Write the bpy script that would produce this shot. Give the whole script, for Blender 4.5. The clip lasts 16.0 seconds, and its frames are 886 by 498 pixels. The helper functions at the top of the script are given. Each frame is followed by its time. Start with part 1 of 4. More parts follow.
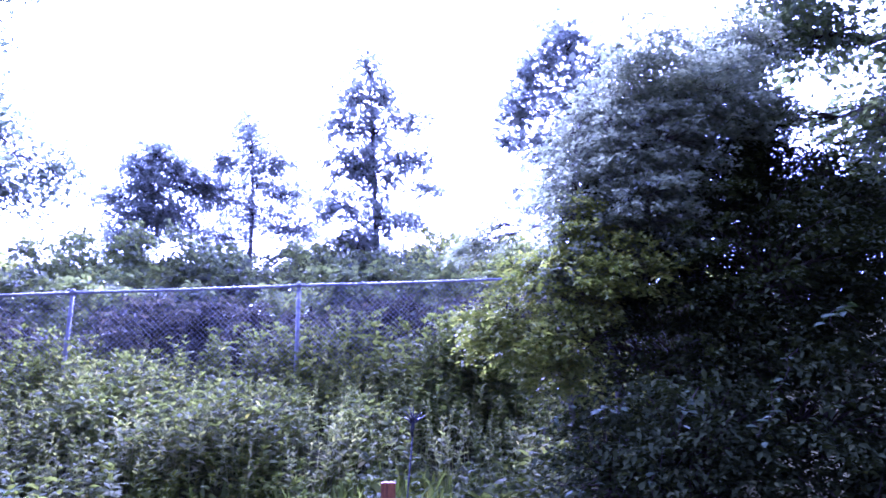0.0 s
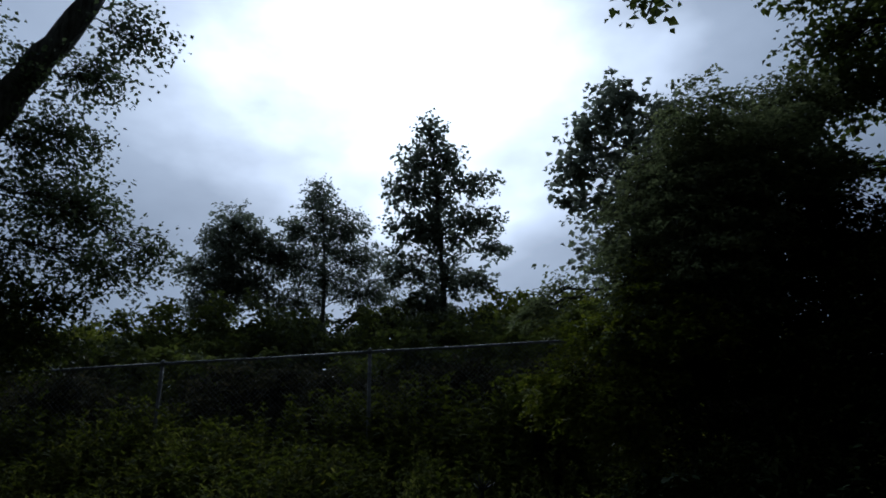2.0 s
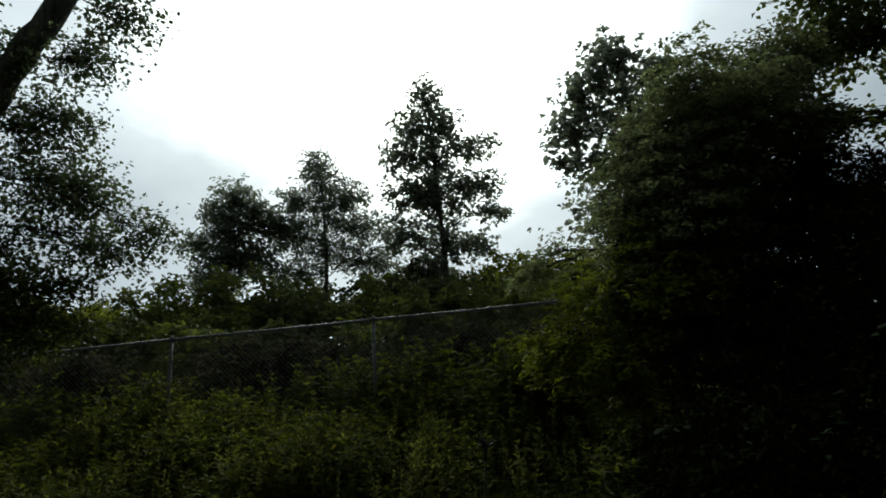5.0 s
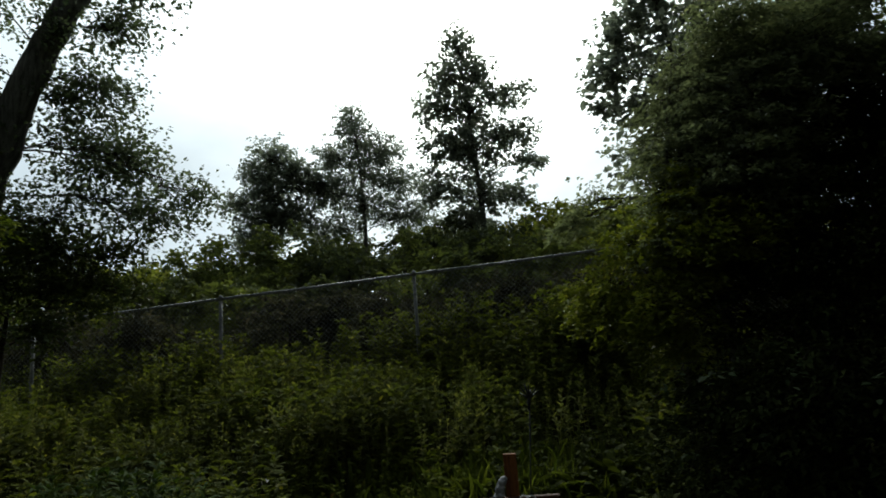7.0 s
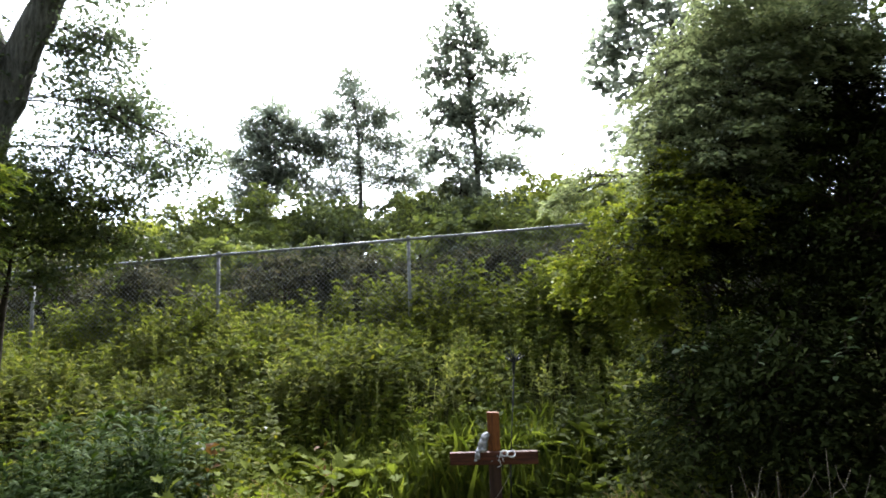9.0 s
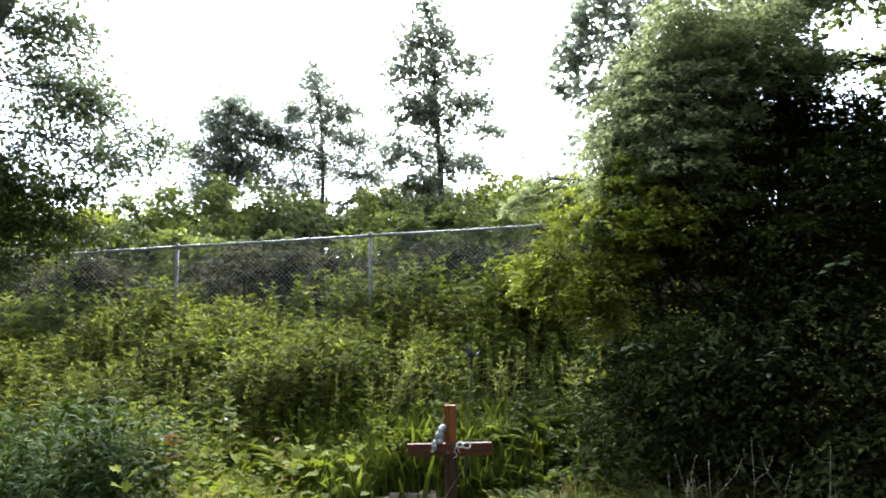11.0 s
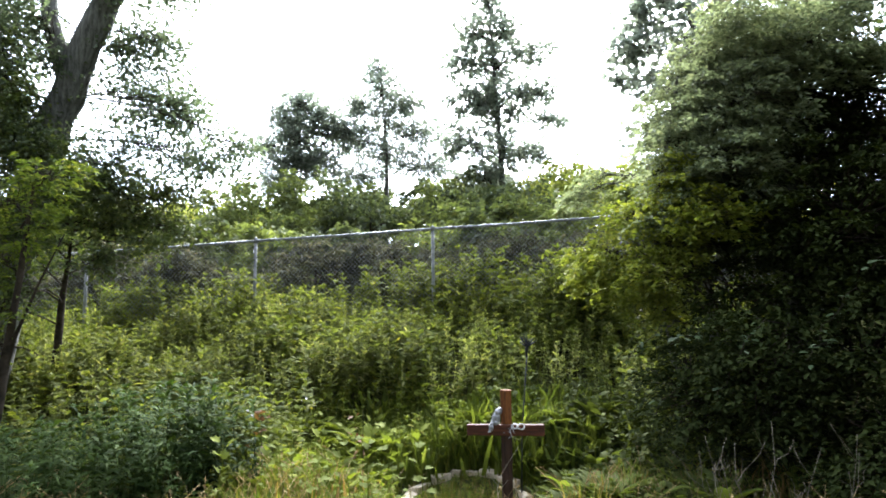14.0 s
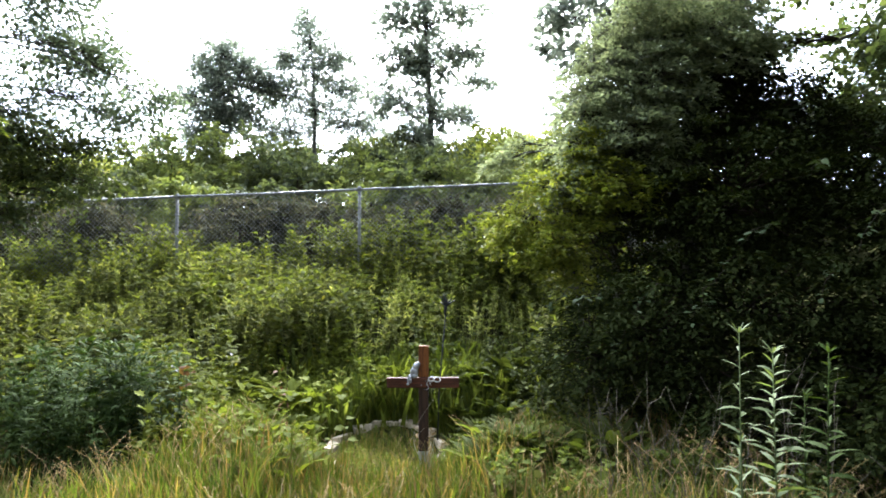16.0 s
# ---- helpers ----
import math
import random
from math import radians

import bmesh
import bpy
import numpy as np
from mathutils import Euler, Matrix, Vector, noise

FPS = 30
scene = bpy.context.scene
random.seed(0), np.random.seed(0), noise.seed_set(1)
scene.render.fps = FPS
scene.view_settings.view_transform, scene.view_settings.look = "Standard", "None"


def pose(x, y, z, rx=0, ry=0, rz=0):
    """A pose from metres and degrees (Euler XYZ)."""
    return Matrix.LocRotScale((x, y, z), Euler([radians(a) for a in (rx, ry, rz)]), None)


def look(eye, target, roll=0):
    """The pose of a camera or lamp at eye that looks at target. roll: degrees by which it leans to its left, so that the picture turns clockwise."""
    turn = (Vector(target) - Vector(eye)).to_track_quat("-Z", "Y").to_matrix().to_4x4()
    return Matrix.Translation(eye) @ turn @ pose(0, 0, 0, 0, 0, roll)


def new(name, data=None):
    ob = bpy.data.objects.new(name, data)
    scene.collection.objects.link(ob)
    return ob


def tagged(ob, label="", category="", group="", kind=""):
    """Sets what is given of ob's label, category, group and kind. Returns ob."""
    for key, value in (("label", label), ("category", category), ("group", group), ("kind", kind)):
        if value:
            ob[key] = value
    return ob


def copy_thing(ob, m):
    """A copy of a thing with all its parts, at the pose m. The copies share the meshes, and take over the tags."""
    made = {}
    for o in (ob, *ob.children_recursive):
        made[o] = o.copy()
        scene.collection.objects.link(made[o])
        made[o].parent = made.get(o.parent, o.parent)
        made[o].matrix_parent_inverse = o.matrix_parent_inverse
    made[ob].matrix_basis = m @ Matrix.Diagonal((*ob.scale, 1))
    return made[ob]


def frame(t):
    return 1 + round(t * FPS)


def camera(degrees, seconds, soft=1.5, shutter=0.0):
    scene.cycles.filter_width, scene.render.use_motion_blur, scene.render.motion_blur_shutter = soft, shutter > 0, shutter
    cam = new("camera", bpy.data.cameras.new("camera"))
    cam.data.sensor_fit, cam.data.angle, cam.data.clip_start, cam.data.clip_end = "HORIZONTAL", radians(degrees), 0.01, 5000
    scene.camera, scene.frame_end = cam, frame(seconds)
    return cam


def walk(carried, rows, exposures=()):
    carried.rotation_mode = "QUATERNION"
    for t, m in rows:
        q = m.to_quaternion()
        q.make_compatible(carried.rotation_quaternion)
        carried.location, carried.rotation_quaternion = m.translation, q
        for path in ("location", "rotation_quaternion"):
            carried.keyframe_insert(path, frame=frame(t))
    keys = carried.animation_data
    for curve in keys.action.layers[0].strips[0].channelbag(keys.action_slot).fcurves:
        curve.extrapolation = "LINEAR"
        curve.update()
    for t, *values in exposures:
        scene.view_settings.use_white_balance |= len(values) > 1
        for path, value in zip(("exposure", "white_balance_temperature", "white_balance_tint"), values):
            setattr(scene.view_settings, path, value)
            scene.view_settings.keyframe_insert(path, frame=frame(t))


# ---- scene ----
cam = camera(71.0, 16.0, soft=1.75)
PATH = [
    (0, (1.008, -8.996, 1.25), (1.24, -7.063, 1.708), -0.6),
    (0.5, (0.983, -8.994, 1.388), (1.192, -7.071, 1.899), -1.2),
    (1, (1.008, -9.103, 1.372), (1.202, -7.226, 2.035), -1.9),
    (1.5, (1.028, -9.092, 1.37), (1.165, -7.228, 2.082), -1.4),
    (2, (1.036, -9.235, 1.29), (1.051, -7.34, 1.928), -0.9),
    (2.5, (1.067, -9.251, 1.294), (1.048, -7.349, 1.912), -1.3),
    (3, (1.086, -9.265, 1.268), (1.127, -7.361, 1.879), -2.3),
    (5.5, (1.089, -9.367, 1.301), (1.07, -7.433, 1.81), -4.0),
    (6, (1.081, -9.344, 1.307), (1.021, -7.409, 1.809), -4.5),
    (6.5, (1.077, -9.329, 1.336), (0.995, -7.392, 1.827), -5.0),
    (7, (1.082, -9.376, 1.325), (0.956, -7.417, 1.706), -4.4),
    (7.5, (1.088, -9.428, 1.318), (0.948, -7.444, 1.526), -3.7),
    (8, (1.075, -9.504, 1.32), (0.953, -7.522, 1.561), -2.6),
    (8.5, (1.077, -9.56, 1.316), (0.954, -7.583, 1.588), -1.9),
    (9, (1.076, -9.615, 1.315), (0.966, -7.636, 1.584), -1.9),
    (9.5, (1.085, -9.657, 1.302), (1.039, -7.675, 1.567), -2.2),
    (10, (1.087, -9.678, 1.294), (1.075, -7.695, 1.557), -2.0),
    (12.5, (1.049, -9.963, 1.323), (1.037, -7.978, 1.569), 1.0),
    (13, (1.072, -10.035, 1.327), (0.898, -8.057, 1.569), 0.3),
    (13.5, (1.115, -10.121, 1.333), (0.917, -8.144, 1.56), -0.6),
    (14, (1.132, -10.2, 1.34), (0.945, -8.221, 1.557), -0.7),
    (14.5, (1.159, -10.276, 1.344), (1.057, -8.29, 1.562), -0.5),
    (15, (1.166, -10.348, 1.347), (1.153, -8.361, 1.576), 0.0),
    (15.5, (1.177, -10.421, 1.355), (1.204, -8.434, 1.58), 0.1),
    (16, (1.2, -10.469, 1.357), (1.24, -8.471, 1.441), -0.0),
]
EXPOSURES = [(0.0, 4.25, 4180, 84), (0.4, 2.35, 4180, 74), (0.8, 1.3, 4300, 55), (1.0, 0.4, 4400, 41), (1.2, -0.2, 4500, 28), (1.5, -1.2, 5000, 13), (2.0, -1.05, 5200, 9), (3.0, -0.88, 5900, 4),
             (5.5, -0.05, 6300, -1), (7.0, 0.25, 6300, -1), (7.3, 1.1, 6400, 7), (7.5, 1.9, 6400, 10), (7.8, 3.05, 6350, 12), (8.0, 3.08, 6200, 12), (9.0, 3.1, 6050, 12), (12.5, 3.68, 5850, 12), (16.0, 3.64, 5850, 12)]
walk(cam, [(t, look(eye, target, roll)) for t, eye, target, roll in PATH], EXPOSURES)

# ---- world and sun ----
SUN_EL, SUN_AZ = radians(40), radians(-3)          # azimuth from +y towards +x
SUN_DIR = Vector((math.sin(SUN_AZ) * math.cos(SUN_EL), math.cos(SUN_AZ) * math.cos(SUN_EL), math.sin(SUN_EL)))


def build_world():
    w = bpy.data.worlds.new("overcast_sky")
    scene.world = w
    w.use_nodes = True
    nt = w.node_tree
    nt.nodes.clear()
    N, L = nt.nodes.new, nt.links.new
    out, bg = N("ShaderNodeOutputWorld"), N("ShaderNodeBackground")
    sky = N("ShaderNodeTexSky")
    sky.sky_type, sky.sun_disc = "NISHITA", False
    sky.sun_elevation, sky.sun_rotation, sky.dust_density = SUN_EL, SUN_AZ, 3.0
    tex = N("ShaderNodeTexCoord")
    # cloud layer: thick where the noise is high, thin and glaring towards the hidden sun
    dot = N("ShaderNodeVectorMath")
    dot.operation = "DOT_PRODUCT"
    dot.inputs[1].default_value = SUN_DIR
    L(tex.outputs["Generated"], dot.inputs[0])
    noise_a = N("ShaderNodeTexNoise")
    noise_a.inputs["Scale"].default_value, noise_a.inputs["Detail"].default_value = 2.6, 6.0
    stretch = N("ShaderNodeMapping")
    stretch.inputs["Scale"].default_value = (1.0, 1.0, 1.8)
    L(tex.outputs["Generated"], stretch.inputs["Vector"])
    L(stretch.outputs["Vector"], noise_a.inputs["Vector"])
    wob = N("ShaderNodeMath")
    wob.operation, wob.inputs[1].default_value = "MULTIPLY_ADD", 0.16
    wob.inputs[2].default_value = -0.08
    L(noise_a.outputs["Fac"], wob.inputs[0])
    near = N("ShaderNodeMath")
    near.operation = "ADD"
    L(dot.outputs["Value"], near.inputs[0])
    L(wob.outputs["Value"], near.inputs[1])
    glow = N("ShaderNodeValToRGB")
    els = glow.color_ramp.elements
    els[0].position, els[0].color = 0.0, (0.07, 0.075, 0.08, 1)
    els[1].position, els[1].color = 0.99, (3.2, 3.2, 3.15, 1)
    for pos, col in ((0.35, (0.155, 0.165, 0.178, 1)), (0.68, (0.49, 0.545, 0.62, 1)), (0.84, (0.77, 0.83, 0.91, 1)), (0.91, (1.0, 1.05, 1.12, 1)), (0.955, (1.9, 1.93, 1.97, 1))):
        e = els.new(pos)
        e.color = col
    L(near.outputs["Value"], glow.inputs["Fac"])
    shade = N("ShaderNodeMapRange")
    shade.inputs["From Min"].default_value, shade.inputs["From Max"].default_value = 0.3, 0.7
    shade.inputs["To Min"].default_value, shade.inputs["To Max"].default_value = 0.82, 1.15
    L(noise_a.outputs["Fac"], shade.inputs["Value"])
    cloud = N("ShaderNodeVectorMath")
    cloud.operation = "SCALE"
    L(glow.outputs["Color"], cloud.inputs[0])
    L(shade.outputs["Result"], cloud.inputs["Scale"])
    dim = N("ShaderNodeVectorMath")
    dim.operation, dim.inputs["Scale"].default_value = "SCALE", 0.05
    L(sky.outputs["Color"], dim.inputs[0])
    mix = N("ShaderNodeMix")
    mix.data_type = "RGBA"
    mix.inputs["Factor"].default_value = 0.85
    L(dim.outputs["Vector"], mix.inputs["A"])
    L(cloud.outputs["Vector"], mix.inputs["B"])
    L(mix.outputs["Result"], bg.inputs["Color"])
    bg.inputs["Strength"].default_value = 1.0
    L(bg.outputs["Background"], out.inputs["Surface"])


build_world()
sun_data = bpy.data.lights.new("sun", "SUN")
sun_data.energy, sun_data.angle, sun_data.color = 1.5, radians(12), (1.0, 0.96, 0.9)
sun = new("sun", sun_data)
sun.matrix_world = look(SUN_DIR * 50, (0, 0, 0))


# ---- materials ----
def shader(name):
    m = bpy.data.materials.new(name)
    m.use_nodes = True
    nt = m.node_tree
    return m, nt, nt.nodes["Principled BSDF"], nt.nodes["Material Output"]


def leaf_material(name, dark, light, odd, through_light=0.3, rough=0.6, odd_share=0.06, gloss=0.1, glow=(1.25, 1.3, 0.5)):
    """Leaves: colour from leaf to leaf, drift over the plant, light through the blade."""
    m, nt, bsdf, out = shader(name)
    N, L = nt.nodes.new, nt.links.new
    geo = N("ShaderNodeNewGeometry")
    ramp = N("ShaderNodeValToRGB")
    els = ramp.color_ramp.elements
    els[0].color, els[1].color = (*dark, 1), (*odd, 1)
    els[1].position = 1.0
    e = els.new(1.0 - odd_share * 1.5)
    e.color = (*light, 1)
    L(geo.outputs["Random Per Island"], ramp.inputs["Fac"])
    big = N("ShaderNodeTexNoise")
    big.inputs["Scale"].default_value, big.inputs["Detail"].default_value = 0.9, 3.0
    L(geo.outputs["Position"], big.inputs["Vector"])
    span = N("ShaderNodeMapRange")
    span.inputs["From Min"].default_value, span.inputs["From Max"].default_value = 0.3, 0.7
    span.inputs["To Min"].default_value, span.inputs["To Max"].default_value = 0.65, 1.35
    L(big.outputs["Fac"], span.inputs["Value"])
    scale = N("ShaderNodeVectorMath")
    scale.operation = "SCALE"
    L(ramp.outputs["Color"], scale.inputs[0])
    L(span.outputs["Result"], scale.inputs["Scale"])
    L(scale.outputs["Vector"], bsdf.inputs["Base Color"])
    bsdf.inputs["Roughness"].default_value = rough
    bsdf.inputs["Specular IOR Level"].default_value = gloss
    tr = N("ShaderNodeBsdfTranslucent")
    warm = N("ShaderNodeVectorMath")
    warm.operation = "MULTIPLY"
    warm.inputs[1].default_value = glow
    L(scale.outputs["Vector"], warm.inputs[0])
    L(warm.outputs["Vector"], tr.inputs["Color"])
    mix = N("ShaderNodeMixShader")
    mix.inputs["Fac"].default_value = through_light
    L(bsdf.outputs["BSDF"], mix.inputs[1])
    L(tr.outputs["BSDF"], mix.inputs[2])
    L(mix.outputs["Shader"], out.inputs["Surface"])
    return m


def rough_material(name, a, b, scale=6.0, rough=0.8, bump=0.3, stretch=(1, 1, 1), metal=0.0, fine=40.0, gloss=0.25):
    """Two colours mixed by coarse and fine noise, with a bump."""
    m, nt, bsdf, out = shader(name)
    N, L = nt.nodes.new, nt.links.new
    tex, mp = N("ShaderNodeTexCoord"), N("ShaderNodeMapping")
    mp.inputs["Scale"].default_value = stretch
    L(tex.outputs["Object"], mp.inputs["Vector"])
    n1, n2 = N("ShaderNodeTexNoise"), N("ShaderNodeTexNoise")
    n1.inputs["Scale"].default_value, n1.inputs["Detail"].default_value = scale, 5.0
    n2.inputs["Scale"].default_value, n2.inputs["Detail"].default_value = fine, 4.0
    L(mp.outputs["Vector"], n1.inputs["Vector"])
    L(mp.outputs["Vector"], n2.inputs["Vector"])
    add = N("ShaderNodeMath")
    add.operation, add.inputs[1].default_value = "MULTIPLY_ADD", 0.45
    L(n2.outputs["Fac"], add.inputs[0])
    L(n1.outputs["Fac"], add.inputs[2])
    ramp = N("ShaderNodeValToRGB")
    ramp.color_ramp.elements[0].position, ramp.color_ramp.elements[0].color = 0.55, (*a, 1)
    ramp.color_ramp.elements[1].position, ramp.color_ramp.elements[1].color = 0.92, (*b, 1)
    L(add.outputs["Value"], ramp.inputs["Fac"])
    L(ramp.outputs["Color"], bsdf.inputs["Base Color"])
    bsdf.inputs["Roughness"].default_value, bsdf.inputs["Metallic"].default_value = rough, metal
    bsdf.inputs["Specular IOR Level"].default_value = gloss
    bp = N("ShaderNodeBump")
    bp.inputs["Strength"].default_value, bp.inputs["Distance"].default_value = bump, 0.02
    L(add.outputs["Value"], bp.inputs["Height"])
    L(bp.outputs["Normal"], bsdf.inputs["Normal"])
    return m


M_SOIL = rough_material("damp_soil_and_litter", (0.022, 0.022, 0.009), (0.06, 0.062, 0.022), 1.5, 1.0, 0.6, fine=18, gloss=0.0)
M_BARK = rough_material("grey_furrowed_bark", (0.05, 0.048, 0.041), (0.17, 0.165, 0.142), 7, 0.95, 1.0, (3, 3, 0.5), gloss=0.08)
M_TWIG = rough_material("dark_twig", (0.02, 0.016, 0.012), (0.055, 0.043, 0.032), 9, 0.95, 0.3, gloss=0.04)
M_WEED = leaf_material("weed_leaf", (0.055, 0.068, 0.017), (0.126, 0.142, 0.034), (0.2, 0.19, 0.06), 0.42, 0.7, 0.06, 0.03)
# olive weeds, lightened further for the haze towards the fence
M_WEED_PALE = leaf_material("hazed_olive_weed_leaf", (0.105, 0.115, 0.04), (0.2, 0.208, 0.07), (0.27, 0.25, 0.1), 0.46, 0.7, 0.06, 0.03)
M_WEED_BLUE = leaf_material("dark_green_leaf", (0.018, 0.032, 0.008), (0.05, 0.075, 0.018), (0.09, 0.122, 0.05), 0.26, 0.7, 0.06, 0.03)
M_LANCE = leaf_material("lance_leaf", (0.058, 0.077, 0.014), (0.12, 0.14, 0.03), (0.18, 0.19, 0.05), 0.42, 0.7, 0.08, 0.03)
M_SPRAY = leaf_material("shade_spray_leaf", (0.04, 0.06, 0.022), (0.07, 0.095, 0.038), (0.14, 0.16, 0.09), 0.2, 0.6, 0.08, 0.1)
# deep green taken darker: the shrub's shadow is put into the colour
M_WEED_DEEP = leaf_material("shaded_deep_green_leaf", (0.031, 0.041, 0.01), (0.07, 0.083, 0.021), (0.11, 0.125, 0.035), 0.3, 0.7, 0.06, 0.03)
M_GOLDENROD = leaf_material("grey_green_narrow_leaf", (0.08, 0.11, 0.046), (0.14, 0.172, 0.08), (0.19, 0.215, 0.115), 0.3, 0.7)
M_STALK = leaf_material("bleached_dry_stalk", (0.06, 0.05, 0.036), (0.115, 0.098, 0.072), (0.16, 0.14, 0.11), 0.05, 0.8)
# olive leaf brightened: light on the shrub's crown is put into the colour
M_OLIVE = leaf_material("lit_olive_shrub_leaf", (0.098, 0.112, 0.072), (0.185, 0.202, 0.128), (0.24, 0.25, 0.145), 0.55, 0.6, glow=(1.2, 1.25, 0.8))
M_SAPLING = leaf_material("sapling_leaflet", (0.055, 0.078, 0.018), (0.125, 0.15, 0.03), (0.22, 0.22, 0.05), 0.36, 0.7, 0.1, 0.04)
M_WEED_LIME = leaf_material("lime_leaf", (0.075, 0.096, 0.014), (0.14, 0.158, 0.024), (0.22, 0.2, 0.036), 0.38, 0.7, 0.1, 0.03)
M_RUST = leaf_material("rusty_leaf", (0.07, 0.035, 0.018), (0.13, 0.07, 0.03), (0.17, 0.12, 0.045), 0.2, 0.7)
M_PALE_LEAF = leaf_material("pale_dry_leaf", (0.18, 0.175, 0.15), (0.28, 0.27, 0.24), (0.34, 0.33, 0.3), 0.2, 0.7)
M_VINE = leaf_material("bleached_vine", (0.2, 0.18, 0.14), (0.36, 0.33, 0.28), (0.45, 0.42, 0.37), 0.05, 0.8)
M_GRASS = leaf_material("grass_blade", (0.046, 0.07, 0.013), (0.105, 0.125, 0.025), (0.25, 0.15, 0.065), 0.34, 0.7, 0.26, 0.04)
M_STRAW = leaf_material("dry_seed_head", (0.14, 0.095, 0.04), (0.26, 0.18, 0.08), (0.34, 0.28, 0.15), 0.15, 0.7)
M_TREE = leaf_material("poplar_leaf", (0.052, 0.07, 0.035), (0.11, 0.132, 0.066), (0.12, 0.138, 0.065), 0.4, 0.45)
# greyer and lighter than the leaf itself, to imitate haze over the poplars
M_TREE_HAZED = leaf_material("hazed_poplar_leaf", (0.13, 0.145, 0.12), (0.23, 0.245, 0.205), (0.29, 0.3, 0.26), 0.68, 0.5, glow=(1.15, 1.2, 1.0))
M_TREE_AIRY = leaf_material("airy_tree_leaf", (0.05, 0.066, 0.038), (0.11, 0.132, 0.08), (0.155, 0.17, 0.11), 0.45, 0.5, glow=(1.15, 1.2, 0.85))
# darker than real foliage: deep shade is put into this colour
M_SHRUB = leaf_material("shaded_shrub_leaf", (0.015, 0.02, 0.006), (0.032, 0.04, 0.011), (0.06, 0.066, 0.018), 0.12, 0.8, 0.05, 0.02)
M_LEAN = leaf_material("mid_green_shrub_leaf", (0.04, 0.054, 0.022), (0.085, 0.105, 0.042), (0.14, 0.15, 0.055), 0.32, 0.55)
M_SHRUB_GOLD = leaf_material("yellow_green_shrub_leaf", (0.11, 0.13, 0.022), (0.21, 0.228, 0.04), (0.27, 0.25, 0.05), 0.45, 0.55)
M_BRUSH = leaf_material("brush_leaf", (0.088, 0.104, 0.045), (0.165, 0.185, 0.078), (0.19, 0.19, 0.08), 0.36, 0.7)
M_BRUSH_DARK = leaf_material("shaded_brush_leaf", (0.06, 0.072, 0.045), (0.115, 0.13, 0.08), (0.15, 0.16, 0.1), 0.34, 0.7)
M_BRUSH_GOLD = leaf_material("yellow_green_brush_leaf", (0.115, 0.128, 0.035), (0.21, 0.225, 0.064), (0.27, 0.25, 0.09), 0.42, 0.7)
# the brown shadow behind the wire is put into this leaf colour
M_THICKET = leaf_material("shadowed_thicket_leaf", (0.03, 0.032, 0.021), (0.066, 0.068, 0.042), (0.1, 0.09, 0.062), 0.3, 0.8, 0.06, 0.03, glow=(1.2, 1.1, 0.8))
M_STEEL = rough_material("dull_galvanised_steel", (0.13, 0.132, 0.13), (0.23, 0.232, 0.225), 12, 0.65, 0.1, metal=0.3)
M_RAIL = rough_material("bright_galvanised_steel", (0.1, 0.102, 0.1), (0.185, 0.187, 0.185), 12, 0.55, 0.08, metal=0.45)
M_WIRE = rough_material("weathered_wire", (0.1, 0.1, 0.1), (0.2, 0.2, 0.2), 30, 0.65, 0.1, metal=0.2)
M_WOOD = rough_material("red_brown_stained_wood", (0.075, 0.024, 0.007), (0.24, 0.085, 0.018), 5, 0.72, 0.35, (9, 9, 0.9))
M_WOOD_DARK = rough_material("dark_brown_wood", (0.016, 0.008, 0.005), (0.05, 0.025, 0.015), 5, 0.7, 0.35, (9, 9, 0.9))
M_WOOD_BAR = rough_material("dark_red_stained_wood", (0.028, 0.009, 0.005), (0.095, 0.03, 0.013), 5, 0.72, 0.35, (0.9, 9, 9))
M_WOODGREY = rough_material("weathered_grey_wood", (0.12, 0.12, 0.12), (0.34, 0.34, 0.35), 6, 0.8, 0.4, (8, 8, 1))
M_STONE = rough_material("pale_limestone", (0.29, 0.23, 0.155), (0.58, 0.485, 0.355), 9, 0.85, 0.6)
M_FIGURE = rough_material("grey_cast_stone", (0.12, 0.12, 0.12), (0.42, 0.42, 0.43), 25, 0.75, 0.6)
M_RIBBON = rough_material("white_ribbon", (0.35, 0.34, 0.32), (0.62, 0.61, 0.59), 20, 0.7, 0.2)
M_BLACK = rough_material("black_painted_iron", (0.012, 0.012, 0.013), (0.03, 0.03, 0.032), 20, 0.5, 0.2, metal=0.3)

RNG = np.random.default_rng(7)


# ---- mesh helpers ----
def tri_mesh(name, verts, tris, material):
    me = bpy.data.meshes.new(name)
    verts, tris = np.asarray(verts, dtype=np.float32), np.asarray(tris, dtype=np.int32)
    me.vertices.add(len(verts))
    me.vertices.foreach_set("co", verts.ravel())
    me.loops.add(tris.size)
    me.loops.foreach_set("vertex_index", tris.ravel())
    me.polygons.add(len(tris))
    me.polygons.foreach_set("loop_start", np.arange(0, tris.size, 3, dtype=np.int32))
    me.update(calc_edges=True)
    me.materials.append(material)
    return me


def smooth(me):
    me.polygons.foreach_set("use_smooth", np.ones(len(me.polygons), dtype=bool))
    return me


def part(name, me, parent, label=""):
    """One mesh object under a thing or a part; me is a mesh, or a bmesh with its material."""
    ob = new(name, me)
    ob.parent = parent
    return tagged(ob, label)


def solid(name, bm, material):
    me = bpy.data.meshes.new(name)
    bm.to_mesh(me)
    bm.free()
    me.materials.append(material)
    return me


def joined(pieces):
    """Several (verts, tris) as one."""
    V, F, n = [], [], 0
    for v, f in pieces:
        V.append(v)
        F.append(np.asarray(f) + n)
        n += len(v)
    return np.concatenate(V), np.concatenate(F)


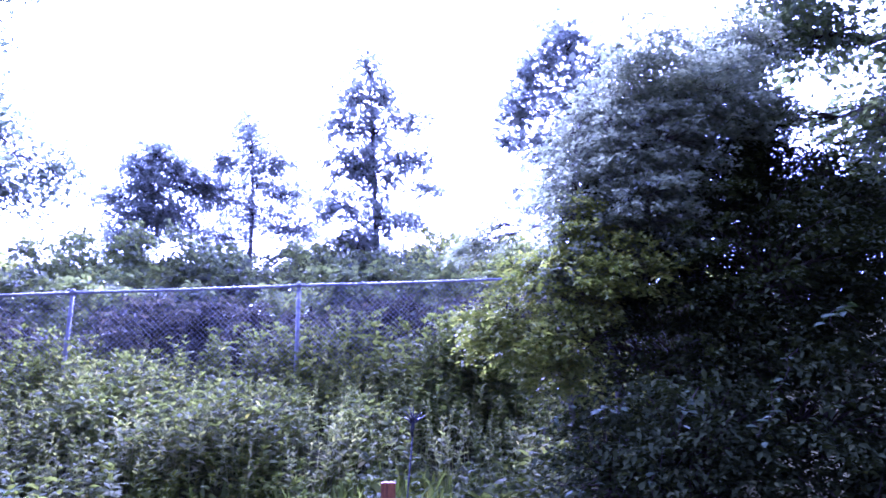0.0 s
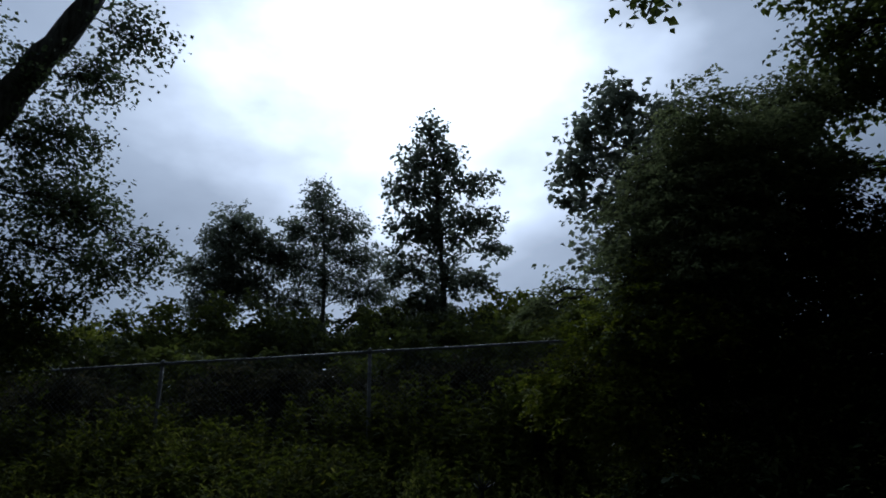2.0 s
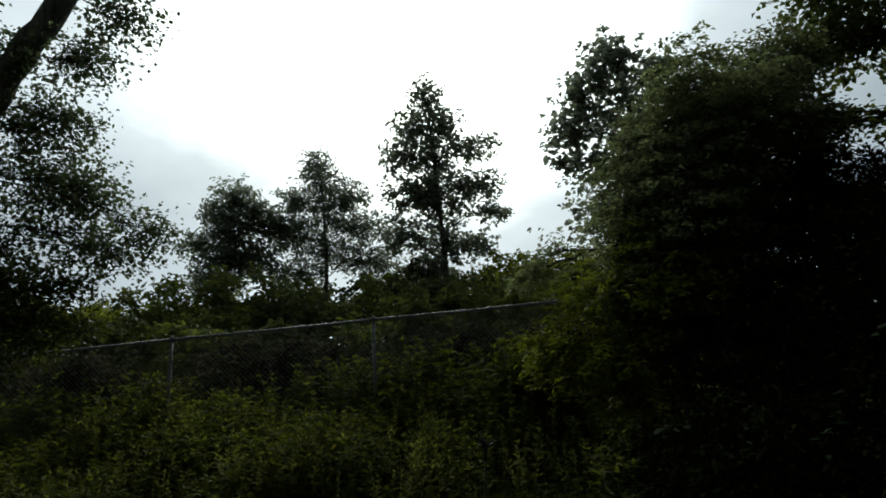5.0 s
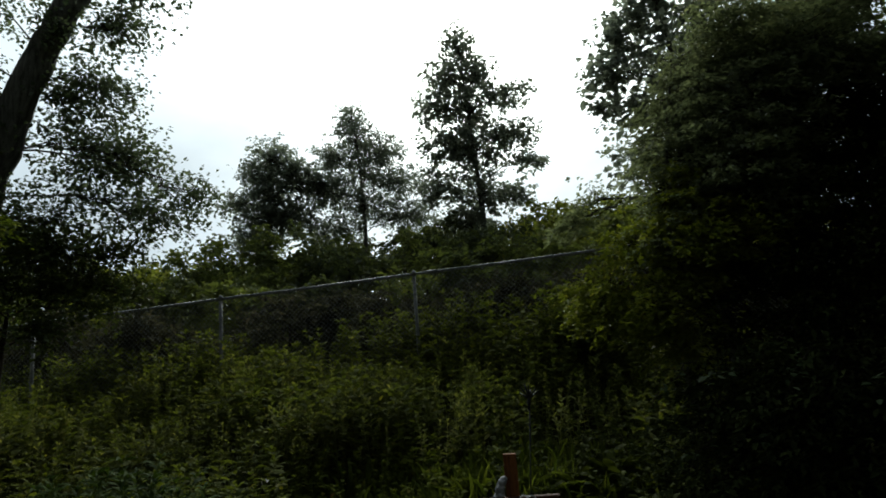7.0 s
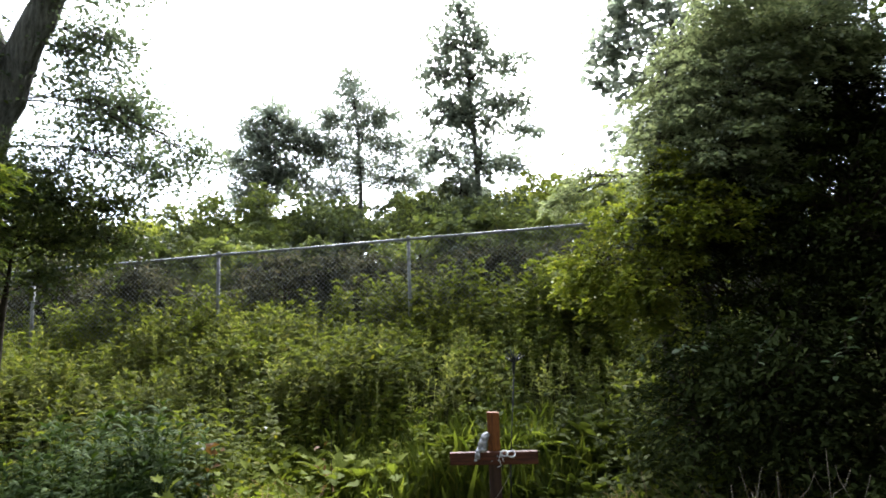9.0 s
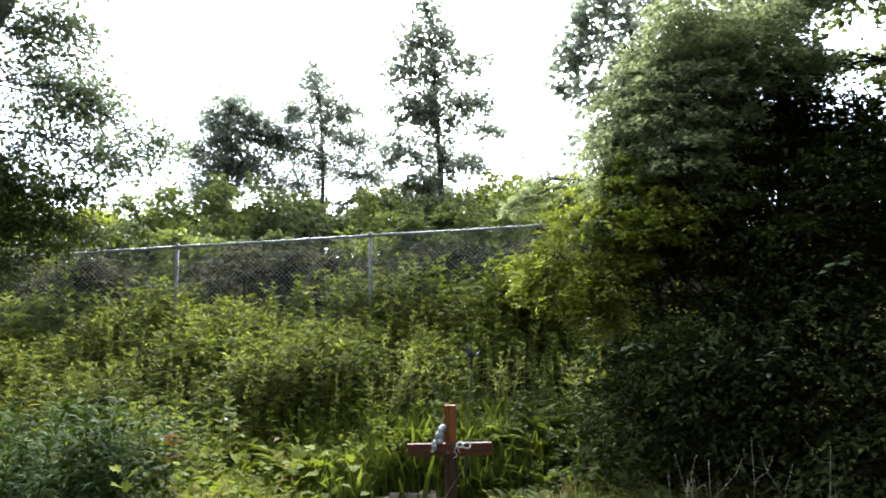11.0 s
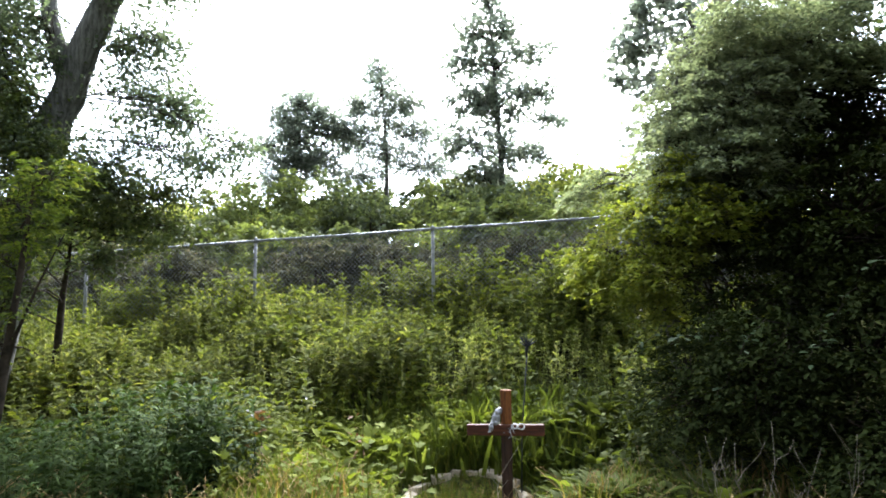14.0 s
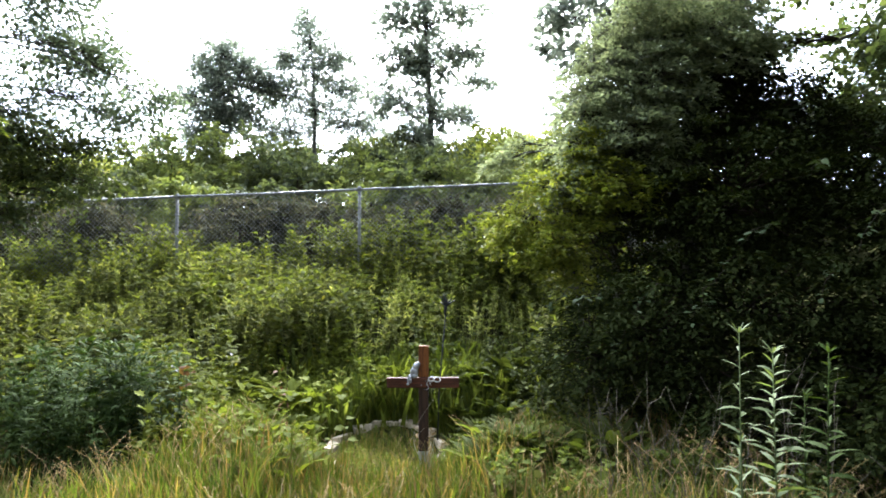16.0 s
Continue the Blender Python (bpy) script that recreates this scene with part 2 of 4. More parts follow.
def tube(points, radii, sides=8, wobble=0.0):
    """A tapered tube along points."""
    P = np.asarray(points, float)
    n = len(P)
    T = np.gradient(P, axis=0)
    T /= np.linalg.norm(T, axis=1)[:, None] + 1e-9
    ref = np.array([0.31, 0.87, 0.12])
    A = np.cross(T, ref)
    A /= np.linalg.norm(A, axis=1)[:, None] + 1e-9
    B = np.cross(T, A)
    ang = np.arange(sides) * 2 * np.pi / sides
    R = np.asarray(radii, float)[:, None] * (1 + wobble * RNG.normal(size=(n, sides)))
    V = P[:, None] + R[..., None] * (np.cos(ang)[None, :, None] * A[:, None] + np.sin(ang)[None, :, None] * B[:, None])
    V = V.reshape(-1, 3)
    F = []
    for i in range(n - 1):
        for k in range(sides):
            a, b = i * sides + k, i * sides + (k + 1) % sides
            F += [(a, b, b + sides), (a, b + sides, a + sides)]
    V = np.vstack([V, P[:1], P[-1:]])
    for k in range(sides):
        F.append((len(V) - 2, (k + 1) % sides, k))
        F.append((len(V) - 1, (n - 1) * sides + k, (n - 1) * sides + (k + 1) % sides))
    return V, np.array(F)


def bent(p0, p1, n=6, sag=0.0, jitter=0.0):
    """A line from p0 to p1 in n points, sagging (or arching) and a little crooked."""
    s = np.linspace(0, 1, n)[:, None]
    P = (1 - s) * np.asarray(p0, float) + s * np.asarray(p1, float)
    P[:, 2] += sag * (4 * s * (1 - s))[:, 0]
    P[1:-1] += RNG.normal(size=(n - 2, 3)) * jitter
    return P


def leaf_cloud(centers, length, width, up=0.2, droop=0.3, vary=0.3, fold=0.25, ways=None, far=False, loose=0.55):
    """A folded leaf of four triangles at each place, turned at random. ways: directions of the midribs."""
    n = len(centers)
    if ways is None:
        ways = RNG.normal(size=(n, 3))
        ways[:, 2] = ways[:, 2] * 0.6 + up - droop
    ways = ways / (np.linalg.norm(ways, axis=1)[:, None] + 1e-9)
    side = np.cross(ways, np.array([0, 0, 1.0]) + loose * RNG.normal(size=(n, 3)))
    side /= np.linalg.norm(side, axis=1)[:, None] + 1e-9
    nor = np.cross(side, ways)
    s = (1 + vary * RNG.uniform(-1, 1, n))[:, None]
    l, w = length * s, width * s
    base = centers - ways * l * 0.5
    mid = base + ways * l * 0.45
    a = mid + side * w * 0.5 + nor * w * fold
    b = mid - side * w * 0.5 + nor * w * fold
    tip = base + ways * l * 0.97 - np.array([0, 0, 1.0]) * l * 0.12
    if far:
        V = np.stack([base, a, tip, b], axis=1).reshape(-1, 3)
        return V, (np.array([[0, 2, 1], [0, 3, 2]])[None] + np.arange(n)[:, None, None] * 4).reshape(-1, 3)
    V = np.stack([base, a, mid, b, tip], axis=1).reshape(-1, 3)
    k = np.arange(n)[:, None, None] * 5
    F = (np.array([[0, 2, 1], [0, 3, 2], [1, 2, 4], [2, 3, 4]])[None] + k).reshape(-1, 3)
    return V, F


def scatter(templates, spots, sizes, tilt=0.12):
    """Plants: each spot gets one of the templates, turned, leaning and scaled, all joined."""
    n = len(spots)
    which = RNG.integers(0, len(templates), n)
    VV, FF, off = [], [], 0
    for i, (v, f) in enumerate(templates):
        idx = np.nonzero(which == i)[0]
        if not len(idx):
            continue
        a = RNG.uniform(0, 2 * np.pi, len(idx))
        c, s = np.cos(a), np.sin(a)
        z0 = np.zeros_like(a)
        R = np.stack([np.stack([c, -s, z0], -1), np.stack([s, c, z0], -1), np.stack([z0, z0, z0 + 1], -1)], 1)
        W = np.einsum("nij,kj->nki", R, v) * sizes[idx][:, None, None]
        lean = RNG.normal(size=(len(idx), 1, 2)) * tilt
        W[..., :2] += lean * W[..., 2:3]
        W += spots[idx][:, None]
        VV.append(W.reshape(-1, 3))
        FF.append((f[None] + np.arange(len(idx))[:, None, None] * len(v)).reshape(-1, 3) + off)
        off += W.shape[0] * W.shape[1]
    return np.concatenate(VV), np.concatenate(FF)


# ---- ground ----
def ground_z(x, y):
    x, y = np.asarray(x, float), np.asarray(y, float)
    z = np.interp(y, [-60, -9, -6, -3.9, -2.7, 0, 3, 9, 13, 18, 40], [-0.9, -0.45, -0.43, -0.38, 0.03, 1.0, 1.6, 3.1, 4.1, 4.7, 4.8])
    z = z + np.clip((y + 4) / 4, 0, 1) * 0.043 * np.clip(x, -12, 8)
    near = np.exp(-(x ** 2 + (y + 2) ** 2) / 400)
    return z + near * (0.05 * np.sin(1.7 * x + 0.6 * y) + 0.04 * np.sin(2.9 * y - 1.1 * x))


def build_ground():
    ax = np.concatenate([[-3000, -900, -300, -120, -60, -35], np.arange(-22, 22.01, 0.5), [35, 60, 120, 300, 900, 3000]])
    ay = np.concatenate([[-3000, -900, -300, -120, -60, -30], np.arange(-16, 24.01, 0.5), [35, 60, 120, 300, 900, 3000]])
    X, Y = np.meshgrid(ax, ay)
    V = np.stack([X, Y, ground_z(X, Y)], -1).reshape(-1, 3)
    nx = len(ax)
    i, j = np.meshgrid(np.arange(nx - 1), np.arange(len(ay) - 1))
    a = (j * nx + i).ravel()
    F = np.concatenate([np.stack([a, a + 1, a + nx + 1], -1), np.stack([a, a + nx + 1, a + nx], -1)])
    tagged(new("ground", smooth(tri_mesh("ground", V, F, M_SOIL))), "dark soil bank under weeds rising to a fence", "ground", kind="structure")


build_ground()


# ---- chain-link fence ----
def rail_z(x):
    return 2.8 + 0.043 * x


def build_fence():
    fence = new("chain_link_fence")
    tagged(fence, "galvanised steel chain-link fence half buried in weeds", "fence")
    xs = [-12.2, -9.15, -6.1, -3.05, 0.0, 3.05, 6.1]
    for x in xs:
        top, foot = rail_z(x) + 0.015, float(ground_z(x, 0)) - 0.3
        post = part("post", smooth(tri_mesh("post", *tube([(x, 0, foot), (x, 0, (top + foot) / 2), (x, 0, top)], [0.027] * 3, 12), M_STEEL)), fence)
        cap = tube([(x, 0, top - 0.05), (x, 0, top + 0.012), (x, 0, top + 0.035), (x, 0, top + 0.045)], [0.037, 0.037, 0.024, 0.006], 12)
        part("post_cap", smooth(tri_mesh("post_cap", *cap, M_STEEL)), post)
        band = tube([(x, -0.004, top - 0.34), (x, -0.004, top - 0.315)], [0.037, 0.037], 12)
        part("tension_band", smooth(tri_mesh("tension_band", *band, M_STEEL)), post)
    for a, b in zip(xs, xs[1:]):
        rail = tube([(a, -0.012, rail_z(a)), ((a + b) / 2, -0.012, rail_z((a + b) / 2) - 0.008), (b, -0.012, rail_z(b))], [0.021] * 3, 10)
        part("top_rail", smooth(tri_mesh("top_rail", *rail, M_RAIL)), fence)
        sleeve = tube([(a + 0.2, -0.012, rail_z(a + 0.2)), (a + 0.36, -0.012, rail_z(a + 0.36))], [0.025, 0.025], 10)
        part("rail_sleeve", smooth(tri_mesh("rail_sleeve", *sleeve, M_RAIL)), fence)
    # woven wire: two sets of diagonals that pass over and under each other
    wires = []
    step, h = 0.075, 1.75
    for lean in (1, -1):
        for x0 in np.arange(-12.2 - h, 6.1 + h, step):
            n = 2
            s = np.linspace(0, 1, n)
            x = x0 + lean * (s - 0.5) * h
            z = rail_z(x) - 0.01 - s * h
            if x.max() > 6.1 or x.min() < -12.2:
                continue
            wires.append(tube(np.stack([x, np.full(n, -0.036 + 0.003 * lean), z], -1), [0.0025] * n, 3))
    part("wire_mesh", tri_mesh("wire_mesh", *joined(wires), M_WIRE), fence, "woven diamond wire mesh")


build_fence()


# ---- trees and shrubs ----
def build_tree(name, label, category, trunk, radii, lobes, leaf, leaf_len, clumps, per_clump, spread, leaf_w=0.7, limb_r=0.05, shell=0.55, group="", twigs=True, bark=None, far=False, shelf=None):
    """trunk: points of the stem; lobes: (x, y, z, rx, ry, rz) masses of foliage, each carried by a limb.
    shelf: (length, step) of flat drooping sprays that lie in tiers, in place of loose clumps."""
    base = Vector(trunk[0])
    thing = new(name)
    thing.location = base
    tagged(thing, label, category, group)
    shift = np.array(base)
    bark = bark or M_BARK
    P = np.asarray(trunk, float)
    s = np.linspace(0, len(P) - 1, (len(P) - 1) * 5 + 1)
    path = np.stack([np.interp(s, np.arange(len(P)), P[:, k]) for k in range(3)], -1)
    path[1:-1] += RNG.normal(size=(len(path) - 2, 3)) * radii[0] * 0.05
    rad = np.interp(s, np.arange(len(P)), radii)
    part("trunk", smooth(tri_mesh("trunk", *tube(path - shift, rad, 12, 0.05), bark)), thing)
    V_l, W_l, V_t = [], [], []
    weights = np.array([(l[3] * l[4] + l[4] * l[5] + l[3] * l[5]) for l in lobes])
    weights = weights / weights.sum()
    for lobe, wt in zip(lobes, weights):
        c, r = np.array(lobe[:3]), np.array(lobe[3:6])
        k = np.argmin(np.linalg.norm(path - (c - np.array([0, 0, r[2] * 0.8])), axis=1))
        limb = bent(path[k], c, 7, 0.08 * np.linalg.norm(c - path[k]), 0.04)
        lr = min(limb_r, rad[k] * 0.8)
        part("limb", smooth(tri_mesh("limb", *tube(limb - shift, np.linspace(lr, lr * 0.35, 7), 6, 0.05), bark)), thing)
        n = max(3, int(clumps * wt))
        d = RNG.normal(size=(n, 3))
        d /= np.linalg.norm(d, axis=1)[:, None]
        d *= (shell + (1 - shell) * RNG.uniform(0, 1, n) ** 0.5)[:, None] * RNG.uniform(0.8, 1.12, n)[:, None]
        cc = c + d * r
        cc[:, 2] = np.maximum(cc[:, 2], ground_z(cc[:, 0], cc[:, 1]) + 0.12)
        if twigs:
            for q in cc[:: max(1, n // 60)]:
                st = limb[RNG.integers(3, 7)]
                V_t.append(tube(bent(st, q, 4, 0.03, 0.02) - shift, [lr * 0.3, lr * 0.22, lr * 0.15, 0.002], 3))
        if shelf:
            reach, step = shelf
            tier = 0.3 * np.sin(2.1 * cc[:, 0] + 1.3 * cc[:, 1])
            cc[:, 2] = (np.round(cc[:, 2] / step + tier) - tier) * step + RNG.normal(size=n) * 0.025
            away = cc[:, :2] - path[k, :2]
            away = away / (np.linalg.norm(away, axis=1)[:, None] + 1e-9) + RNG.normal(size=(n, 2)) * 0.45
            axis = np.column_stack([away, RNG.normal(-0.1, 0.16, n)])
            axis /= np.linalg.norm(axis, axis=1)[:, None]
            side = np.cross(axis, np.array([0, 0, 1.0]) + 0.22 * RNG.normal(size=(n, 3)))
            side /= np.linalg.norm(side, axis=1)[:, None] + 1e-9
            long = np.repeat(reach * RNG.uniform(0.6, 1.25, n), per_clump)[:, None]
            A, S = np.repeat(axis, per_clump, axis=0), np.repeat(side, per_clump, axis=0)
            u = RNG.uniform(0, 1, n * per_clump)[:, None] ** 0.8
            v = RNG.uniform(-1, 1, n * per_clump)[:, None]
            q = np.repeat(cc, per_clump, axis=0) + A * (u - 0.4) * long + S * v * 0.42 * (1.1 - u) * long + RNG.normal(size=(n * per_clump, 3)) * 0.022
            q[:, 2] -= (0.28 * long * u ** 2)[:, 0]
            V_l.append(q)
            W_l.append(A * 0.8 + S * np.sign(v) * 0.7 + RNG.normal(size=(n * per_clump, 3)) * 0.3)
            continue
        # each clump is a spray: leaves along a twig that points outwards and droops
        axis = d / (np.linalg.norm(d, axis=1)[:, None] + 1e-9) + RNG.normal(size=(n, 3)) * 0.55
        axis[:, 2] = axis[:, 2] * 0.5 - 0.15
        axis /= np.linalg.norm(axis, axis=1)[:, None]
        side = np.cross(axis, np.array([0, 0, 1.0]) + 0.3 * RNG.normal(size=(n, 3)))
        side /= np.linalg.norm(side, axis=1)[:, None] + 1e-9
        A, S = np.repeat(axis, per_clump, axis=0), np.repeat(side, per_clump, axis=0)
        u = RNG.uniform(-0.5, 0.5, n * per_clump)[:, None]
        hand = RNG.choice([-1.0, 1.0], n * per_clump)[:, None]
        q = np.repeat(cc, per_clump, axis=0) + A * u * spread * 3.4 + S * hand * leaf_len * 0.45 + RNG.normal(size=(n * per_clump, 3)) * spread * 0.32
        V_l.append(q)
        W_l.append(A * 0.75 + S * hand * 0.8 + RNG.normal(size=(n * per_clump, 3)) * 0.4)
    if V_t:
        tagged(part("branchwork", tri_mesh("branchwork", *joined(V_t), M_TWIG), thing), kind="stuff")
    q = np.concatenate(V_l)
    keep = q[:, 2] > ground_z(q[:, 0], q[:, 1]) + 0.03
    part("crown", tri_mesh("crown", *leaf_cloud(q[keep] - shift, leaf_len, leaf_len * leaf_w, ways=np.concatenate(W_l)[keep], far=far, loose=0.3 if shelf else 0.55), leaf), thing)
    return thing


def gz(x, y, d=0.0):
    return float(ground_z(x, y)) - d


# three poplars beyond the fence, haze put into their leaf colour
build_tree("poplar_tree", "tall slender young poplar with loose leaves paled for haze", "tree", [(1.3, 12, gz(1.3, 12, .2)), (1.2, 12, 7), (1.0, 12, 10.5), (0.85, 12, 13.6)], [0.12, 0.09, 0.05, 0.015],
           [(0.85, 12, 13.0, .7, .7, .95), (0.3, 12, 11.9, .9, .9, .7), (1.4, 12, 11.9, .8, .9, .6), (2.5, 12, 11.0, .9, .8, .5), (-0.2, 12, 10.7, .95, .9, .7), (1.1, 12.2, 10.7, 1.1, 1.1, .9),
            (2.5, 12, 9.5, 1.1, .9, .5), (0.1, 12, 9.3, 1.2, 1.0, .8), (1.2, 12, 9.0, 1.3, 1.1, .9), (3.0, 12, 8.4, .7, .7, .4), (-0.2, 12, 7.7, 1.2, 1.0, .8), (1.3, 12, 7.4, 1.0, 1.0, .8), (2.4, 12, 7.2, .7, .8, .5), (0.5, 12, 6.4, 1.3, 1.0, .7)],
           M_TREE_HAZED, 0.15, 1150, 10, 0.18, 0.9, 0.03, 0.2, far=True)
build_tree("poplar_tree", "feathery young tree above the brush, paled for haze", "tree", [(-3.4, 14, gz(-3.4, 14, .2)), (-3.4, 14, 7.5), (-3.5, 14, 10), (-3.75, 14, 12)], [0.1, 0.07, 0.04, 0.01],
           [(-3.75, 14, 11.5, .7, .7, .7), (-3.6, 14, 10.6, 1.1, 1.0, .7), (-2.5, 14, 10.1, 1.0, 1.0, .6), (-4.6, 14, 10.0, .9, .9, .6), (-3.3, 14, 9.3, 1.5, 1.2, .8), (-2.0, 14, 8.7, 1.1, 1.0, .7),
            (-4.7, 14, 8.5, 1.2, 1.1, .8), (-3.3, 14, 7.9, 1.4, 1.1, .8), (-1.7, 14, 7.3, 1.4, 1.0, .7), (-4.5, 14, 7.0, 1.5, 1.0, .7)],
           M_TREE_HAZED, 0.12, 1700, 10, 0.18, 0.7, 0.025, 0.15, far=True)
build_tree("poplar_tree", "dense bushy tree above the brush, paled for haze", "tree", [(-6.9, 13, gz(-6.9, 13, .2)), (-6.9, 13, 7), (-6.8, 13, 9), (-6.7, 13, 10.5)], [0.11, 0.08, 0.05, 0.015],
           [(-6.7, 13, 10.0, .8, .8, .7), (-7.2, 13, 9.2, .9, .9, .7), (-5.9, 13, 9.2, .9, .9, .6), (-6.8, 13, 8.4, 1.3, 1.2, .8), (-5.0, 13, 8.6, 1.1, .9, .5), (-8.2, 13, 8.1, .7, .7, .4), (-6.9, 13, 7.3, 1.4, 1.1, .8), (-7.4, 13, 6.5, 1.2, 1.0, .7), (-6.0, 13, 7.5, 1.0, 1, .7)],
           M_TREE_HAZED, 0.13, 1250, 11, 0.18, 0.8, 0.03, 0.15, far=True)

# poplar behind the great shrub, in the same haze-paled leaf
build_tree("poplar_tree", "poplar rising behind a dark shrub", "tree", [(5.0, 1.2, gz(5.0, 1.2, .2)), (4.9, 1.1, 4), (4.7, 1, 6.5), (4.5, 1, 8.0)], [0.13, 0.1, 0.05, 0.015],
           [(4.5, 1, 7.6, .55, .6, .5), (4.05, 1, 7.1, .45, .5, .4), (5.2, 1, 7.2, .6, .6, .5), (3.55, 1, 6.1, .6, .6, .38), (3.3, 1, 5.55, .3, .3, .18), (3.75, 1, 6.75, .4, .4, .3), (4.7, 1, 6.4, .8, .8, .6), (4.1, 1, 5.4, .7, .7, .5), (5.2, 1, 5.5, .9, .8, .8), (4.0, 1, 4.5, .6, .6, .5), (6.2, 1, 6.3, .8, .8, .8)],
           M_TREE_HAZED, 0.13, 620, 9, 0.16, 0.9, 0.025, 0.2, far=True)

# great shrub, the shade of its hollow put into the near-black leaf colour
build_tree("large_shrub", "large dense green shrub beside the grave, leaves darkened for shade", "shrub", [(4.3, -3.2, gz(4.3, -3.2, .2)), (4.25, -3.2, 1.8), (4.3, -3.2, 3.4), (4.5, -3.2, 4.8)], [0.14, 0.11, 0.07, 0.02],
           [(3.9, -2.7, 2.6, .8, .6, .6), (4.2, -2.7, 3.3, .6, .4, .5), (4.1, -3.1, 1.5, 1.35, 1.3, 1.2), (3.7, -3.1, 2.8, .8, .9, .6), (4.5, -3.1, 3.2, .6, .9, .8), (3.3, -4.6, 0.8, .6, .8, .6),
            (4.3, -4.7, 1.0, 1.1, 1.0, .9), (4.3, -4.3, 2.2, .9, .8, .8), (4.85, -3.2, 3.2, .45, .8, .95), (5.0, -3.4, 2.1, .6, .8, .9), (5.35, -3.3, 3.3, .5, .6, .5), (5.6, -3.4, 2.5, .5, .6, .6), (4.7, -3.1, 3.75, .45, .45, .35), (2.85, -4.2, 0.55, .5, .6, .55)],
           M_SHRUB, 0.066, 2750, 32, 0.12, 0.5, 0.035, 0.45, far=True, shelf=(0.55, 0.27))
yellow = build_tree("yellow_shrub", "yellow-green leafy shrub in front of the fence", "shrub", [(3.2, -2.7, gz(3.2, -2.7, .2)), (3.0, -2.8, 1.3), (2.6, -2.9, 2.4)], [0.04, 0.03, 0.01],
           [(2.3, -3.1, 1.95, .42, .5, .28), (2.6, -3.2, 2.4, .36, .5, .3), (2.55, -3.5, 1.7, .4, .5, .22), (2.15, -3.3, 1.8, .22, .3, .12), (2.85, -3.8, 2.1, .4, .4, .3), (2.9, -3.7, 2.7, .22, .3, .35),
            (3.2, -4.0, 2.3, .35, .3, .25), (2.75, -3.6, 1.45, .35, .4, .18)],
           M_SHRUB_GOLD, 0.062, 620, 20, 0.12, 0.55, 0.014, 0.2, far=True, shelf=(0.42, 0.2))
# its upper lobes stand for the lit top of the great shrub
build_tree("olive_shrub", "olive-green twiggy shrub that is also the lit crown of the darker one", "shrub", [(3.5, -3.0, gz(3.5, -3.0, .2)), (3.4, -3.1, 1.6), (3.0, -3.2, 3.2), (3.2, -3.2, 4.2)], [0.06, 0.045, 0.03, 0.01],
           [(3.05, -3.4, 2.5, .45, .6, .5), (3.1, -3.3, 3.2, .4, .6, .45), (3.4, -3.4, 4.0, .4, .5, .42), (2.3, -2.6, 3.0, .1, .2, .3), (2.1, -2.6, 2.8, .12, .2, .15), (3.0, -3.2, 3.85, .16, .3, .08), (3.5, -3.3, 3.3, .8, .8, .6), (3.8, -3.3, 4.0, .7, .7, .6), (4.35, -3.3, 4.4, .6, .6, .48), (4.8, -3.4, 4.85, .4, .45, .35),
            (3.6, -3.9, 4.4, .4, .4, .35), (3.6, -3.95, 3.5, .55, .35, .5), (4.2, -4.0, 4.0, .5, .35, .45), (3.4, -4.0, 2.9, .5, .35, .45), (4.7, -3.7, 3.95, .3, .3, .3)],
           M_OLIVE, 0.06, 1650, 30, 0.12, 0.5, 0.018, 0.35, far=True, shelf=(0.5, 0.24))
build_tree("dark_shrub", "broad shrub with leaves coloured dark for deep shade", "shrub", [(5.7, -5.2, gz(5.7, -5.2, .2)), (5.7, -5.2, 1.3), (5.8, -5.2, 2.4)], [0.08, 0.06, 0.02],
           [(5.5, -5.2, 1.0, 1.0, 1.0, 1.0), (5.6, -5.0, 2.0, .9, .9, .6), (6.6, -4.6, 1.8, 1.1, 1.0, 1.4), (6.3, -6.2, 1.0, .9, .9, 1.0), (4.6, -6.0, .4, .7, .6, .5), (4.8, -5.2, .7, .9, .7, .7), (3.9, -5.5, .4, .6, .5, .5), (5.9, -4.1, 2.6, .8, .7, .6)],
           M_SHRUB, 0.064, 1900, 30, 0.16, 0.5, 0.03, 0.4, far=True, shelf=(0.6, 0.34))
